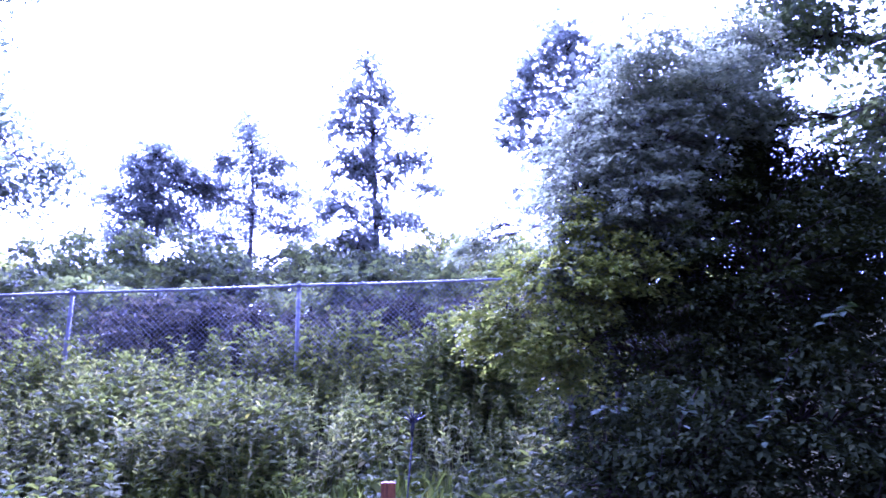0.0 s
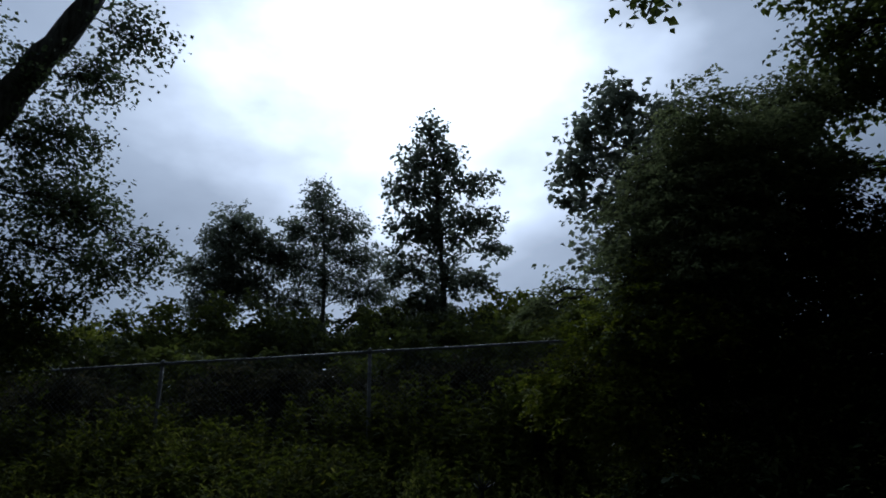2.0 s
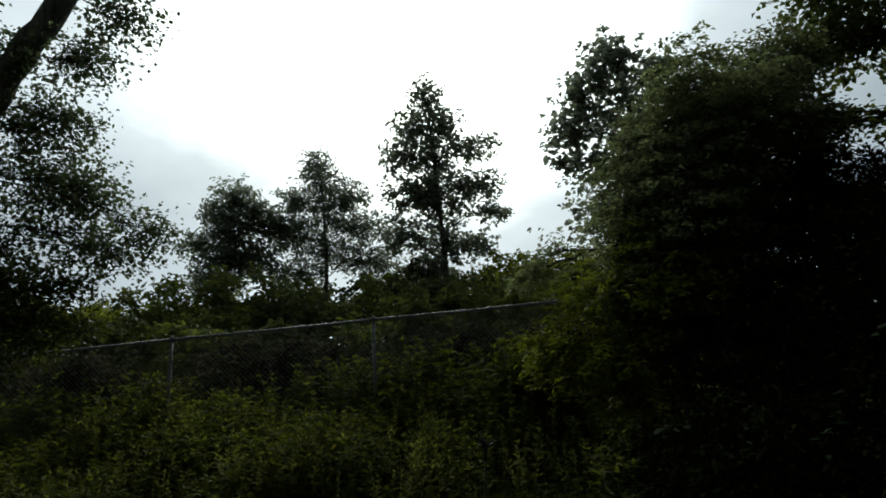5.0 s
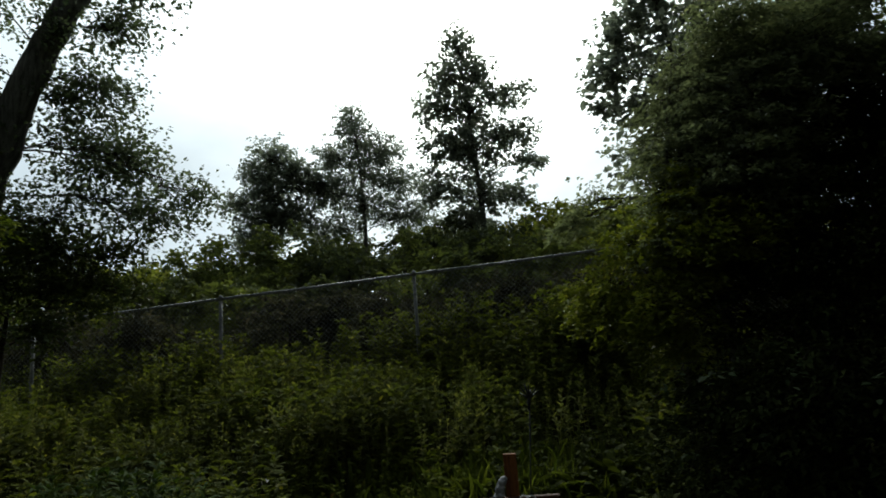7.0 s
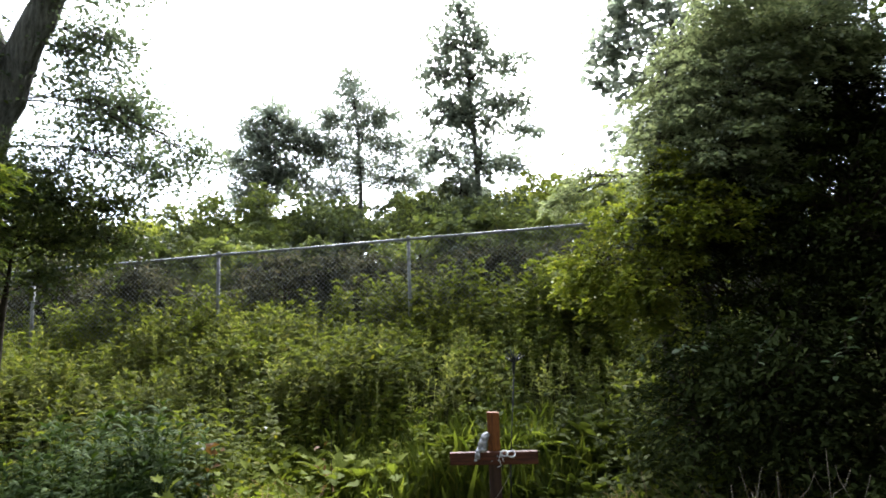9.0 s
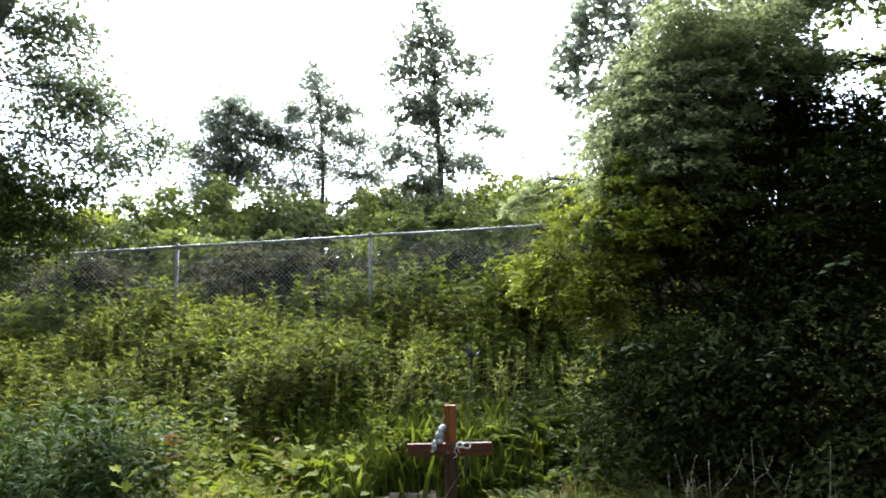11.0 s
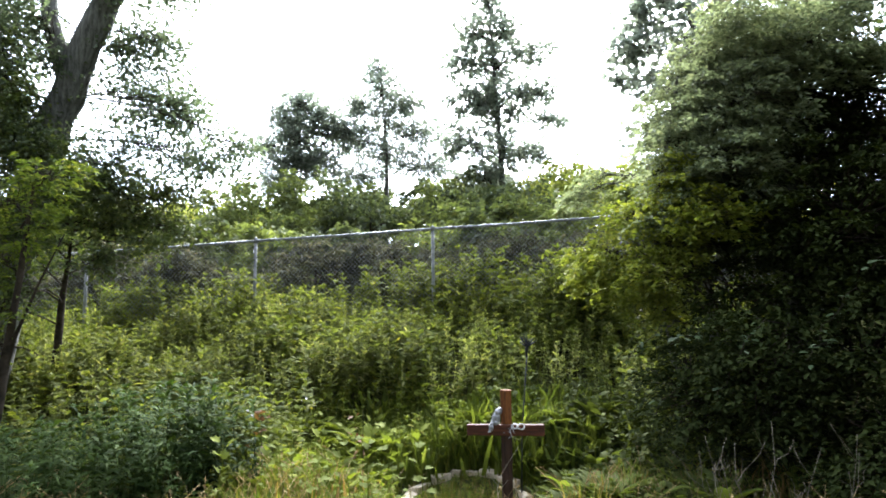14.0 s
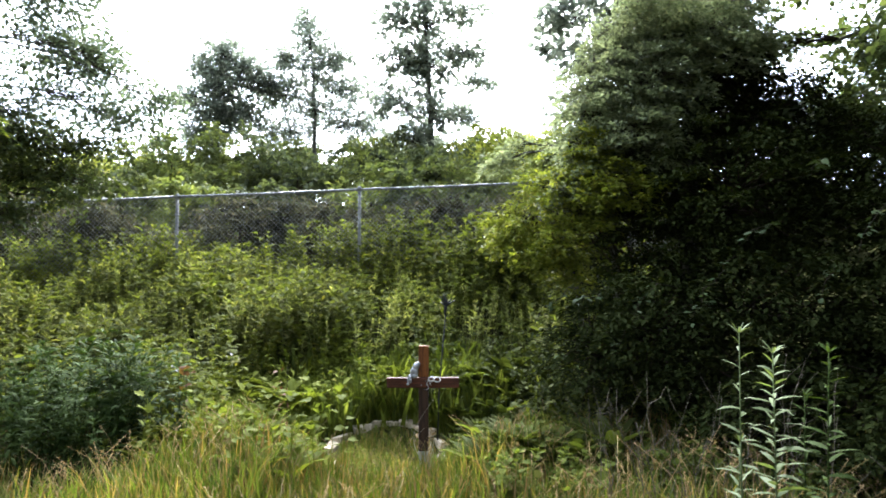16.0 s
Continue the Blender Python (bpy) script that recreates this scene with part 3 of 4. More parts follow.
# lobes overhead, far right and behind the camera are unseen, added to block sky light
build_tree("overhanging_tree", "broad tree whose leafy limbs hang over the shrubs, unseen ones added to shade them", "tree", [(7.6, -3.4, gz(7.6, -3.4, .2)), (7.5, -3.4, 2.5), (7.2, -3.5, 5.0), (6.4, -3.8, 7.6), (4.6, -4.6, 8.0)], [0.24, 0.19, 0.13, 0.07, 0.03],
           [(6.3, -3.6, 6.3, 1.0, 1.1, .6), (5.4, -3.8, 6.4, .7, .7, .4), (7.4, -3.8, 5.2, 1.1, 1.2, .9), (6.6, -4.2, 4.6, .45, .6, .3), (2.95, -5.0, 5.0, .3, .18, .12), (2.78, -5.0, 4.72, .08, .1, .08), (3.4, -5.0, 5.25, .22, .2, .12), (5.9, -3.2, 5.1, .8, .7, .5), (5.35, -3.2, 5.0, .45, .5, .3), (5.5, -3.4, 5.6, .5, .5, .3), (6.6, -3.2, 4.2, .6, .8, .7), (5.8, -3.4, 3.0, .8, .8, .6), (5.5, -3.0, 4.2, .5, .3, .25), (6.6, -7.0, 3.6, 1.4, 1.3, 1.5), (7.2, -5.8, 5.2, 1.5, 1.3, .9), (6.8, -8.8, 3.0, 1.3, 1.2, 1.6), (6.0, -6.6, 6.4, 1.5, 1.3, .6), (5.2, -8.2, 6.6, 1.7, 1.3, .5), (5.7, -4.0, 7.3, 1.5, 1.2, .5), (4.0, -9.5, 6.6, 1.6, 1.3, .5), (6.2, -9.4, 4.6, 1.5, 1.4, 1.2), (6.4, -10.8, 3.2, 1.4, 1.4, 1.6), (3.2, -8.2, 7.4, 1.5, 1.3, .4), (5.8, -12.0, 4.6, 1.6, 1.4, 1.6), (7.4, -12.4, 2.8, 1.7, 1.5, 2.0), (4.8, -10.6, 6.2, 1.3, 1.2, .7), (7.6, -7.4, 2.2, 1.3, 1.3, 1.8), (4.2, -8.8, 4.7, 1.1, 1.0, .5), (5.2, -7.4, 4.5, 1.0, 1.0, .6), (5.8, -5.8, 3.6, .9, .9, .6), (6.4, -6.6, 2.6, .9, 1.0, 1.0), (7.6, -5.0, 3.6, 1.1, 1.1, .9), (6.6, -2.9, 3.3, .8, .8, .5), (7.2, -3.0, 6.9, 1.0, 1.0, .6)],
           M_TREE, 0.09, 9400, 10, 0.15, 0.75, 0.035, 0.2, far=True)

# leaning tree and the growth round its foot
leaning = build_tree("leaning_tree", "old tree with two leaning grey trunks and airy leaves", "tree", [(-5.9, -2.5, gz(-5.9, -2.5, .2)), (-5.35, -2.5, 2.4), (-4.85, -2.5, 4.1), (-4.36, -2.5, 5.5), (-3.95, -2.5, 6.2), (-3.45, -2.5, 7.2)], [0.3, 0.25, 0.21, 0.18, 0.165, 0.14],
           [(-2.9, -2.4, 6.55, .55, .6, .4), (-3.4, -2.3, 6.0, .5, .6, .4), (-3.75, -2.1, 5.3, .5, .7, .5), (-4.2, -2.1, 5.2, .35, .5, .5), (-4.0, -1.9, 4.5, .8, .8, .6), (-3.4, -2.0, 4.3, .55, .8, .5), (-3.0, -2.0, 3.5, .6, .7, .4), (-4.2, -2.2, 3.5, .9, .8, .6),
            (-5.5, -2.6, 5.3, .6, .8, .8), (-2.5, -2.0, 3.75, .35, .4, .3), (-5.6, -2.4, 6.9, .9, .9, .6), (-5.9, -2.4, 4.4, .7, .8, .7), (-5.7, -2.9, 5.1, .45, .4, .6), (-6.2, -2.4, 5.8, .7, .7, .6), (-5.1, -3.0, 4.0, .5, .3, .35), (-5.25, -3.0, 4.5, .35, .3, .35), (-4.95, -3.0, 3.7, .4, .3, .25), (-5.0, -2.9, 5.3, .3, .3, .35), (-4.7, -2.9, 4.75, .25, .2, .25), (-5.6, -2.8, 5.9, .5, .4, .4), (-4.7, -3.0, 3.5, .5, .3, .3), (-4.1, -2.6, 5.9, .4, .4, .3)],
           M_TREE_AIRY, 0.064, 2900, 8, 0.14, 0.75, 0.014, 0.1, far=True)
FORK = np.array([(-4.68, -2.5, 4.5), (-4.85, -2.55, 5.0), (-4.98, -2.6, 5.5), (-5.02, -2.6, 6.2), (-4.95, -2.6, 7.6)])
part("second_trunk", smooth(tri_mesh("second_trunk", *tube(FORK - np.array(leaning.location), [0.15, 0.125, 0.11, 0.1, 0.08], 12, 0.05), M_BARK)), leaning)
build_tree("dark_shrub", "dark shrub at the foot of a leaning tree", "shrub", [(-5.2, -1.9, gz(-5.2, -1.9, .2)), (-5.1, -1.9, 1.6), (-5.0, -1.9, 2.6)], [0.06, 0.045, 0.015],
           [(-5.0, -1.9, 2.9, .8, .8, .5), (-4.2, -2.0, 2.7, .6, .5, .4), (-4.9, -2.0, 3.3, .6, .5, .4), (-5.9, -2.0, 2.5, .9, .9, .7), (-3.7, -2.0, 2.7, .55, .4, .25), (-3.5, -2.1, 3.1, .5, .4, .25), (-4.7, -3.0, 3.1, .7, .45, .4),
            (-4.9, -3.0, 2.5, .7, .45, .35), (-4.0, -2.5, 3.1, .5, .4, .35), (-5.3, -3.1, 3.7, .6, .4, .4), (-4.0, -2.6, 2.1, .35, .4, .2), (-3.6, -2.4, 2.35, .35, .3, .15), (-5.7, -3.1, 1.6, .5, .4, .5), (-5.4, -3.2, 1.9, .4, .4, .4), (-3.2, -2.2, 2.5, .3, .3, .12), (-5.0, -3.1, 3.6, .6, .3, .4), (-4.6, -3.1, 3.4, .5, .3, .35), (-5.6, -3.2, 4.2, .5, .3, .5), (-5.5, -3.2, 2.9, .6, .3, .5), (-4.95, -3.1, 4.25, .35, .2, .3), (-5.7, -2.9, 4.9, .5, .3, .5), (-5.5, -3.2, 1.2, .5, .3, .5), (-4.9, -3.2, 1.7, .35, .3, .3)], M_LEAN, 0.066, 2700, 10, 0.16, 0.65, 0.014, 0.2, bark=M_TWIG, far=True)
sapling = build_tree("sapling", "light green sapling with rows of pointed leaflets", "sapling", [(-3.95, -4.4, gz(-3.95, -4.4, .2)), (-3.8, -4.4, 0.9), (-3.65, -4.45, 1.8), (-3.5, -4.5, 2.9)], [0.055, 0.045, 0.03, 0.008],
           [(-3.35, -4.5, 2.8, .4, .4, .22), (-3.75, -4.5, 2.55, .5, .5, .3), (-3.15, -4.5, 2.8, .22, .3, .12), (-3.9, -4.4, 2.0, .45, .4, .25), (-3.5, -4.4, 2.25, .3, .4, .15), (-3.75, -4.6, 1.5, .3, .3, .15), (-4.1, -4.5, 1.1, .35, .35, .3)], M_SAPLING, 0.08, 150, 17, 0.13, 0.4, 0.012, 0.3, bark=M_TWIG, shelf=(0.36, 0.16))
SIDE = np.array([(-3.82, -4.4, 0.75), (-3.7, -4.4, 1.2), (-3.45, -4.42, 1.75), (-3.2, -4.45, 2.2)])
part("side_stem", smooth(tri_mesh("side_stem", *tube(SIDE - np.array(sapling.location), [0.022, 0.018, 0.012, 0.005], 8, 0.05), M_TWIG)), sapling)

# brush on the hill beyond the fence
def brush_clump(x, y, r, h, k, leaf, mat, label):
    z = gz(x, y)
    lobes = [(x, y, z + h * k * 0.8, r * k, r * k, h * k * 0.8)]
    for _ in range(6):
        lobes.append((x + RNG.uniform(-1, 1) * r, y + RNG.uniform(-.8, .3) * r, z + h * k * RNG.uniform(0.9, 1.75), r * RNG.uniform(.2, .38), r * .33, h * RNG.uniform(.2, .36)))
    build_tree("brush", label, "brush", [(x, y, z - .1), (x, y, z + h * .6), (x, y, z + h * 1.3)], [0.05, 0.04, 0.015],
               lobes, mat, leaf * 1.3, 215, 13, 0.15, 0.6, 0.02, 0.5, "brush on the hill", twigs=False, bark=M_TWIG, far=True)


def build_brush():
    rows = [(1.9, 1.0, 0.8, 17, 0.1), (4.6, 1.1, 1.0, 13, 0.12), (8.2, 1.4, 1.3, 13, 0.13), (12.0, 1.6, 1.25, 12, 0.14), (16.5, 1.8, 1.35, 11, 0.15)]
    for y0, r, h, n, leaf in rows:
        for i in range(n):
            x = -15 + 25 * (i + 0.5) / n + RNG.uniform(-0.5, 0.5)
            y = y0 + RNG.uniform(-0.6, 0.7)
            k = RNG.uniform(0.8, 1.25)
            # below the young trees some brush gets a darker leaf for their shade
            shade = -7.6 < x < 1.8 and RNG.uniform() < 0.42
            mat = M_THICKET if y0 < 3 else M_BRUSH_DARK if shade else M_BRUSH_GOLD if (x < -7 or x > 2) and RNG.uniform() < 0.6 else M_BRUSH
            label = ("brown-green thicket close behind the wire fence, darkened for shadow" if y0 < 3 else "grey-green rounded brush darkened for shade under the young trees" if mat is M_BRUSH_DARK
                     else "yellow-green rounded brush on the open hill" if mat is M_BRUSH_GOLD else "mid-green rounded brush on the hill beyond the fence")
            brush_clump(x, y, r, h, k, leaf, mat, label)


def build_hill_stalks():
    """Tall feathery weeds that stand against the sky where the hill is open."""
    for i in range(20):
        x, y = RNG.uniform(2.0, 5.6), RNG.uniform(9.5, 13.0)
        z, h = gz(x, y), RNG.uniform(1.9, 2.7)
        plant = new("hill_weed")
        plant.location = (x, y, z)
        tagged(plant, "tall feathery weed standing against the sky", "weed", "weeds on the hilltop")
        P = bent((0, 0, -.05), (RNG.uniform(-.2, .2), 0, h), 5, 0, .03)
        part("stem", tri_mesh("stem", *tube(P, np.linspace(.012, .004, 5), 4), M_TWIG), plant)
        t = RNG.uniform(.35, 1.0, 60)
        q = np.stack([np.interp(t, np.linspace(0, 1, 5), P[:, k]) for k in range(3)], -1) + RNG.normal(size=(60, 3)) * .07
        part("leaves", tri_mesh("leaves", *leaf_cloud(q, .13, .05, up=.7, droop=0, far=True), M_BRUSH_GOLD), plant)


build_hill_stalks()
build_brush()


# ---- weeds on the bank ----
def arching(foot, azimuth, length, width, rise, fall):
    """Curved blades: each leaves its stem at the angle rise and bends over to the angle fall (radians)."""
    n = len(foot)
    s = np.array([0.0, 0.3, 0.65, 1.0])
    tilt = rise[:, None] + (fall - rise)[:, None] * s[None] ** 1.2
    step = np.diff(s)[None] * length[:, None]
    mid = 0.5 * (tilt[:, 1:] + tilt[:, :-1])
    r = np.concatenate([np.zeros((n, 1)), np.cumsum(step * np.cos(mid), axis=1)], axis=1)
    z = np.concatenate([np.zeros((n, 1)), np.cumsum(step * np.sin(mid), axis=1)], axis=1)
    c, d = np.cos(azimuth)[:, None], np.sin(azimuth)[:, None]
    spine = np.stack([c * r, d * r, z], -1) + foot[:, None]
    roll = RNG.normal(size=(n, 1, 1)) * 0.35
    side = np.stack([-d + 0 * r, c + 0 * r, 0 * r], -1) + roll * np.array([0, 0, 1.0])
    w = width[:, None] * np.array([0.16, 0.5, 0.4, 0.0])[None]
    left, right = spine + side * w[..., None], spine - side * w[..., None]
    V = np.concatenate([np.stack([left[:, k], right[:, k]], 1) for k in range(3)] + [spine[:, 3:4]], axis=1)
    F = np.array([[0, 1, 3], [0, 3, 2], [2, 3, 5], [2, 5, 4], [4, 5, 6]])[None] + np.arange(n)[:, None, None] * 7
    return V.reshape(-1, 3), F.reshape(-1, 3)


def weed_template(leaves, length, height=1.0, width=0.34, rise=0.5, fall=-0.5, tip=0.45, low=0.2):
    """A leafy stem one metre high: arching leaves in a spiral, smaller and steeper towards the tip."""
    s = np.sort(np.concatenate([RNG.uniform(low, 0.96, leaves - 6), np.full(6, 0.985)]))
    a = np.arange(leaves) * 2.4 + RNG.uniform(-.35, .35, leaves)
    lean = np.array([RNG.uniform(-.12, .12), RNG.uniform(-.12, .12), 0])
    ln = length * np.interp(s, [low, 0.5, 0.95, 1.0], [0.8, 1.1, 0.75, tip]) * RNG.uniform(0.75, 1.2, leaves)
    foot = np.stack([np.zeros(leaves), np.zeros(leaves), s * height], -1) + lean * (s ** 2)[:, None]
    up = rise + 0.55 * np.clip((s - 0.75) / 0.25, 0, 1) + RNG.uniform(-.2, .2, leaves)
    pieces = [arching(foot, a, ln, ln * width, up, up + (fall - rise) + RNG.uniform(-.25, .25, leaves))]
    q = np.linspace(0, 1, 3)
    pieces.append(tube(np.stack([lean[0] * q ** 2, lean[1] * q ** 2, q * height], -1), [0.006, 0.005, 0.002], 3))
    return joined(pieces)


def bed(name, label, category, templates, count, xr, yr, size, material, keep=None, tilt=0.12):
    x, y = RNG.uniform(*xr, count), RNG.uniform(*yr, count)
    if keep is not None:
        m = keep(x, y)
        x, y = x[m], y[m]
    spots = np.stack([x, y, ground_z(x, y) - 0.02], -1)
    sizes = RNG.uniform(*size, len(x)) * (1 + 0.12 * np.sin(1.3 * x + 2.1 * y) + 0.1 * np.sin(3.1 * x - 1.7 * y)) * np.interp(y, [-3.2, -1.2, 0.2], [1.0, 1.06, 1.1])
    sizes = sizes * np.where((np.abs(x - 0.85) < 0.8) & (np.abs(y + 5.7) < 0.9), 0.74, 1.0)   # kept low before the grave
    if "ring" not in label:
        sizes = sizes * np.where((y > -4.9) & (y < -3.75), np.clip(0.4 + 0.6 * (np.hypot(x - 0.76, y + 4.15) - 0.6) / 0.9, 0.4, 1.0), 1.0)
    return tagged(new(name, tri_mesh(name, *scatter(templates, spots, sizes, tilt), material)), label, category, kind="stuff")


def clumpy(x, y, cut):
    """True where plants stand: tufts with gaps between."""
    n = np.sin(2.3 * x + 1.1 * np.sin(1.9 * y)) + np.sin(2.9 * y + 1.3 * np.sin(1.7 * x + 1)) + 0.8 * np.sin(5.1 * x - 3.7 * y)
    return n + RNG.normal(size=len(x)) * 0.5 > cut


GRAVE = (0.76, -4.15)


def off_grave(x, y):
    return (x - GRAVE[0]) ** 2 + (y - GRAVE[1]) ** 2 > 0.63 ** 2


WEEDS = [weed_template(27, 0.155) for _ in range(12)]
WEEDS_FINE = [weed_template(32, 0.11, width=0.3, rise=0.7, fall=-0.1) for _ in range(9)]
WEEDS_LONG = [weed_template(40, 0.17, width=0.19, rise=0.55, fall=-1.0, tip=0.6, low=0.3) for _ in range(8)]
WEEDS_BROAD = [weed_template(18, 0.2, width=0.5, rise=0.6, fall=-0.6) for _ in range(7)]
bed("bank_weeds", "dense waist-high leafy green weeds on the bank", "weeds", WEEDS, 2700, (-10, 4.5), (-4.2, 0.15), (0.6, 0.9), M_WEED, lambda x, y: off_grave(x, y) & (y > np.where(np.abs(x - 0.8) < 1.7, -2.3, -4.2) + 0.25 * np.sin(2 * x)) & clumpy(x, y, np.where(y > -1.4, -3.0, -1.1)))
bed("bank_weeds", "tall weeds pressed against the back of the fence", "weeds", WEEDS, 620, (-11, 4.5), (0.1, 1.0), (0.78, 1.05), M_WEED)
bed("bank_weeds", "taller weeds crowding the fence beside the yellow shrub", "weeds", WEEDS, 150, (0.9, 3.3), (-1.1, -0.08), (0.9, 1.2), M_WEED, lambda x, y: RNG.uniform(0.6, 2.2, len(x)) < x)
bed("bank_weeds", "pale yellow-green young weeds among darker ones", "weeds", WEEDS, 420, (-8, 3), (-4.4, 0.0), (0.5, 0.85), M_WEED_LIME, lambda x, y: off_grave(x, y) & (y > np.where(np.abs(x - 0.9) < 1.9, -2.5, -4.4)))
bed("bank_weeds", "olive-yellow feathery weeds along the foot of the fence, paled for haze", "weeds", WEEDS_FINE, 1150, (-9, 3.2), (-2.6, -0.05), (0.6, 0.88), M_WEED_PALE)
bed("long_leaved_weeds", "dark blue-green weeds with long drooping leaves", "weeds", WEEDS_LONG, 260, (-4.0, -0.9), (-5.6, -3.9), (0.7, 1.05), M_WEED_BLUE, lambda x, y: ((x + 2.5) / 1.3) ** 2 + ((y + 4.75) / 0.7) ** 2 + RNG.normal(size=len(x)) * 0.25 < 1.0)
bed("lime_weeds", "bright yellow-green broad-leaved weeds round the grave", "weeds", WEEDS_BROAD, 420, (-1.6, 0.9), (-5.2, -2.1), (0.28, 0.52), M_WEED_LIME, off_grave)
bed("shade_weeds", "green broad-leaved weeds between the grave and the shrub, darkened for shade", "weeds", WEEDS_BROAD, 130, (0.9, 2.6), (-4.6, -2.4), (0.35, 0.65), M_WEED_DEEP, off_grave)
# takes the near-black shrub leaf so the shaded ground stays dark
bed("shade_weeds", "ground cover coloured dark for the shade of the shrubs", "weeds", WEEDS_BROAD, 420, (3.3, 6.8), (-7.0, -3.4), (0.25, 0.5), M_SHRUB)
bed("shade_weeds", "low green weeds at the foot of the shrub", "weeds", WEEDS_BROAD, 300, (1.6, 5.0), (-6.2, -4.9), (0.3, 0.55), M_LANCE, lambda x, y: off_grave(x, y))


# ---- grass ----
def grass_template(blades, height, spread=0.08, width=0.007):
    pieces = []
    for _ in range(blades):
        a, h = RNG.uniform(0, 2 * np.pi), height * RNG.uniform(0.55, 1.1)
        o = RNG.normal(size=2) * spread
        bend = RNG.uniform(0.1, 0.6) * h
        s = np.array([0, 0.4, 0.75, 1.0])
        cx, cy = o[0] + np.cos(a) * bend * s ** 2, o[1] + np.sin(a) * bend * s ** 2
        z = h * (s - 0.25 * (bend / h) * s ** 3)
        w = width * np.array([1, 0.9, 0.6])
        sx, sy = -np.sin(a), np.cos(a)
        V = []
        for k in range(3):
            V += [(cx[k] + sx * w[k], cy[k] + sy * w[k], z[k]), (cx[k] - sx * w[k], cy[k] - sy * w[k], z[k])]
        V.append((cx[3], cy[3], z[3]))
        pieces.append((np.array(V), np.array([(0, 1, 3), (0, 3, 2), (2, 3, 5), (2, 5, 4), (4, 5, 6)])))
    return joined(pieces)


def seed_template(height):
    a, bend = RNG.uniform(0, 2 * np.pi), RNG.uniform(0.1, 0.45) * height
    s = np.linspace(0, 1, 5)
    P = np.stack([np.cos(a) * bend * s ** 2.5, np.sin(a) * bend * s ** 2.5, height * (s - 0.15 * s ** 4)], -1)
    pieces = [tube(P, [0.0022, 0.002, 0.0017, 0.0014, 0.001], 3)]
    t = RNG.uniform(0.8, 1.0, 10)
    q = np.stack([np.interp(t, s, P[:, k]) for k in range(3)], -1)
    pieces.append(leaf_cloud(q + RNG.normal(size=q.shape) * 0.004, 0.018, 0.006, up=0.9, droop=0, far=True))
    return joined(pieces)


GRASS = [grass_template(16, 0.54) for _ in range(8)]
GRASS_THIN = [grass_template(8, 0.6, 0.13, 0.011) for _ in range(8)]
LANCE = [grass_template(9, 0.42, 0.1, 0.021) for _ in range(8)]
SEEDS = [seed_template(0.7) for _ in range(8)]
bed("grass", "uncut yellow-green summer grass", "grass", GRASS, 4700, (-6.2, 6.5), (-9.6, -4.5), (0.6, 1.05), M_GRASS, lambda x, y: off_grave(x, y) & ~((x < -1.0) & (y > -5.35)))
bed("grass", "lush lime-green tufts of grass behind the grave", "grass", GRASS, 640, (-1.4, 2.0), (-4.7, -3.0), (0.5, 0.95), M_LANCE, off_grave)
bed("lance_leaved_weeds", "yellow-green weeds with upright lance-shaped leaves", "weeds", LANCE, 260, (-1.5, 1.7), (-5.0, -2.4), (0.55, 1.0), M_WEED_LIME, lambda x, y: off_grave(x, y) & ~((np.abs(x - 0.76) < 0.6) & (y < -4.3)))
bed("lance_leaved_weeds", "mid-green weeds with long upright lance-shaped leaves", "weeds", LANCE, 560, (-0.6, 2.9), (-4.6, -2.3), (0.6, 1.15), M_LANCE, off_grave)
bed("lance_leaved_weeds", "bright tufts of lime-green blades just behind the stone ring", "weeds", LANCE, 90, (-0.7, 1.5), (-3.75, -3.2), (0.45, 0.8), M_WEED_LIME, off_grave)
bed("grass", "short bright grass round the back of the stones", "grass", GRASS, 420, (-1.0, 1.6), (-3.75, -3.0), (0.35, 0.62), M_WEED_LIME, off_grave)
bed("ring_weeds", "small weeds growing inside the stone ring", "weeds", WEEDS_BROAD, 170, (0.2, 1.32), (-4.7, -3.6), (0.09, 0.18), M_WEED_LIME, lambda x, y: (x - GRAVE[0]) ** 2 + (y - GRAVE[1]) ** 2 < 0.46 ** 2)
bed("grass", "short grass inside the stone ring", "grass", GRASS, 520, (0.2, 1.32), (-4.7, -3.6), (0.2, 0.36), M_GRASS, lambda x, y: (x - GRAVE[0]) ** 2 + (y - GRAVE[1]) ** 2 < 0.46 ** 2)
bed("grass", "mown-over grass behind the path", "grass", GRASS_THIN, 4200, (-10, 11), (-16.5, -9.3), (0.35, 0.7), M_GRASS)
bed("dry_grass", "tan seed heads standing above the grass", "grass", SEEDS, 3700, (-6, 6), (-9.4, -4.9), (0.7, 1.15), M_STRAW, lambda x, y: off_grave(x, y) & ~((x < -1.0) & (y > -5.35)))


# ---- the grave ----
def block(sx, sy, sz, bevel, z0=0.0, jitter=0.0):
    bm = bmesh.new()
    bmesh.ops.create_cube(bm, size=1)
    for v in bm.verts:
        v.co = Vector((v.co.x * sx, v.co.y * sy, (v.co.z + 0.5) * sz + z0))
        v.co += Vector(RNG.normal(size=3) * jitter)
    bmesh.ops.bevel(bm, geom=bm.edges[:], offset=bevel, segments=2, affect="EDGES", profile=0.6)
    return bm


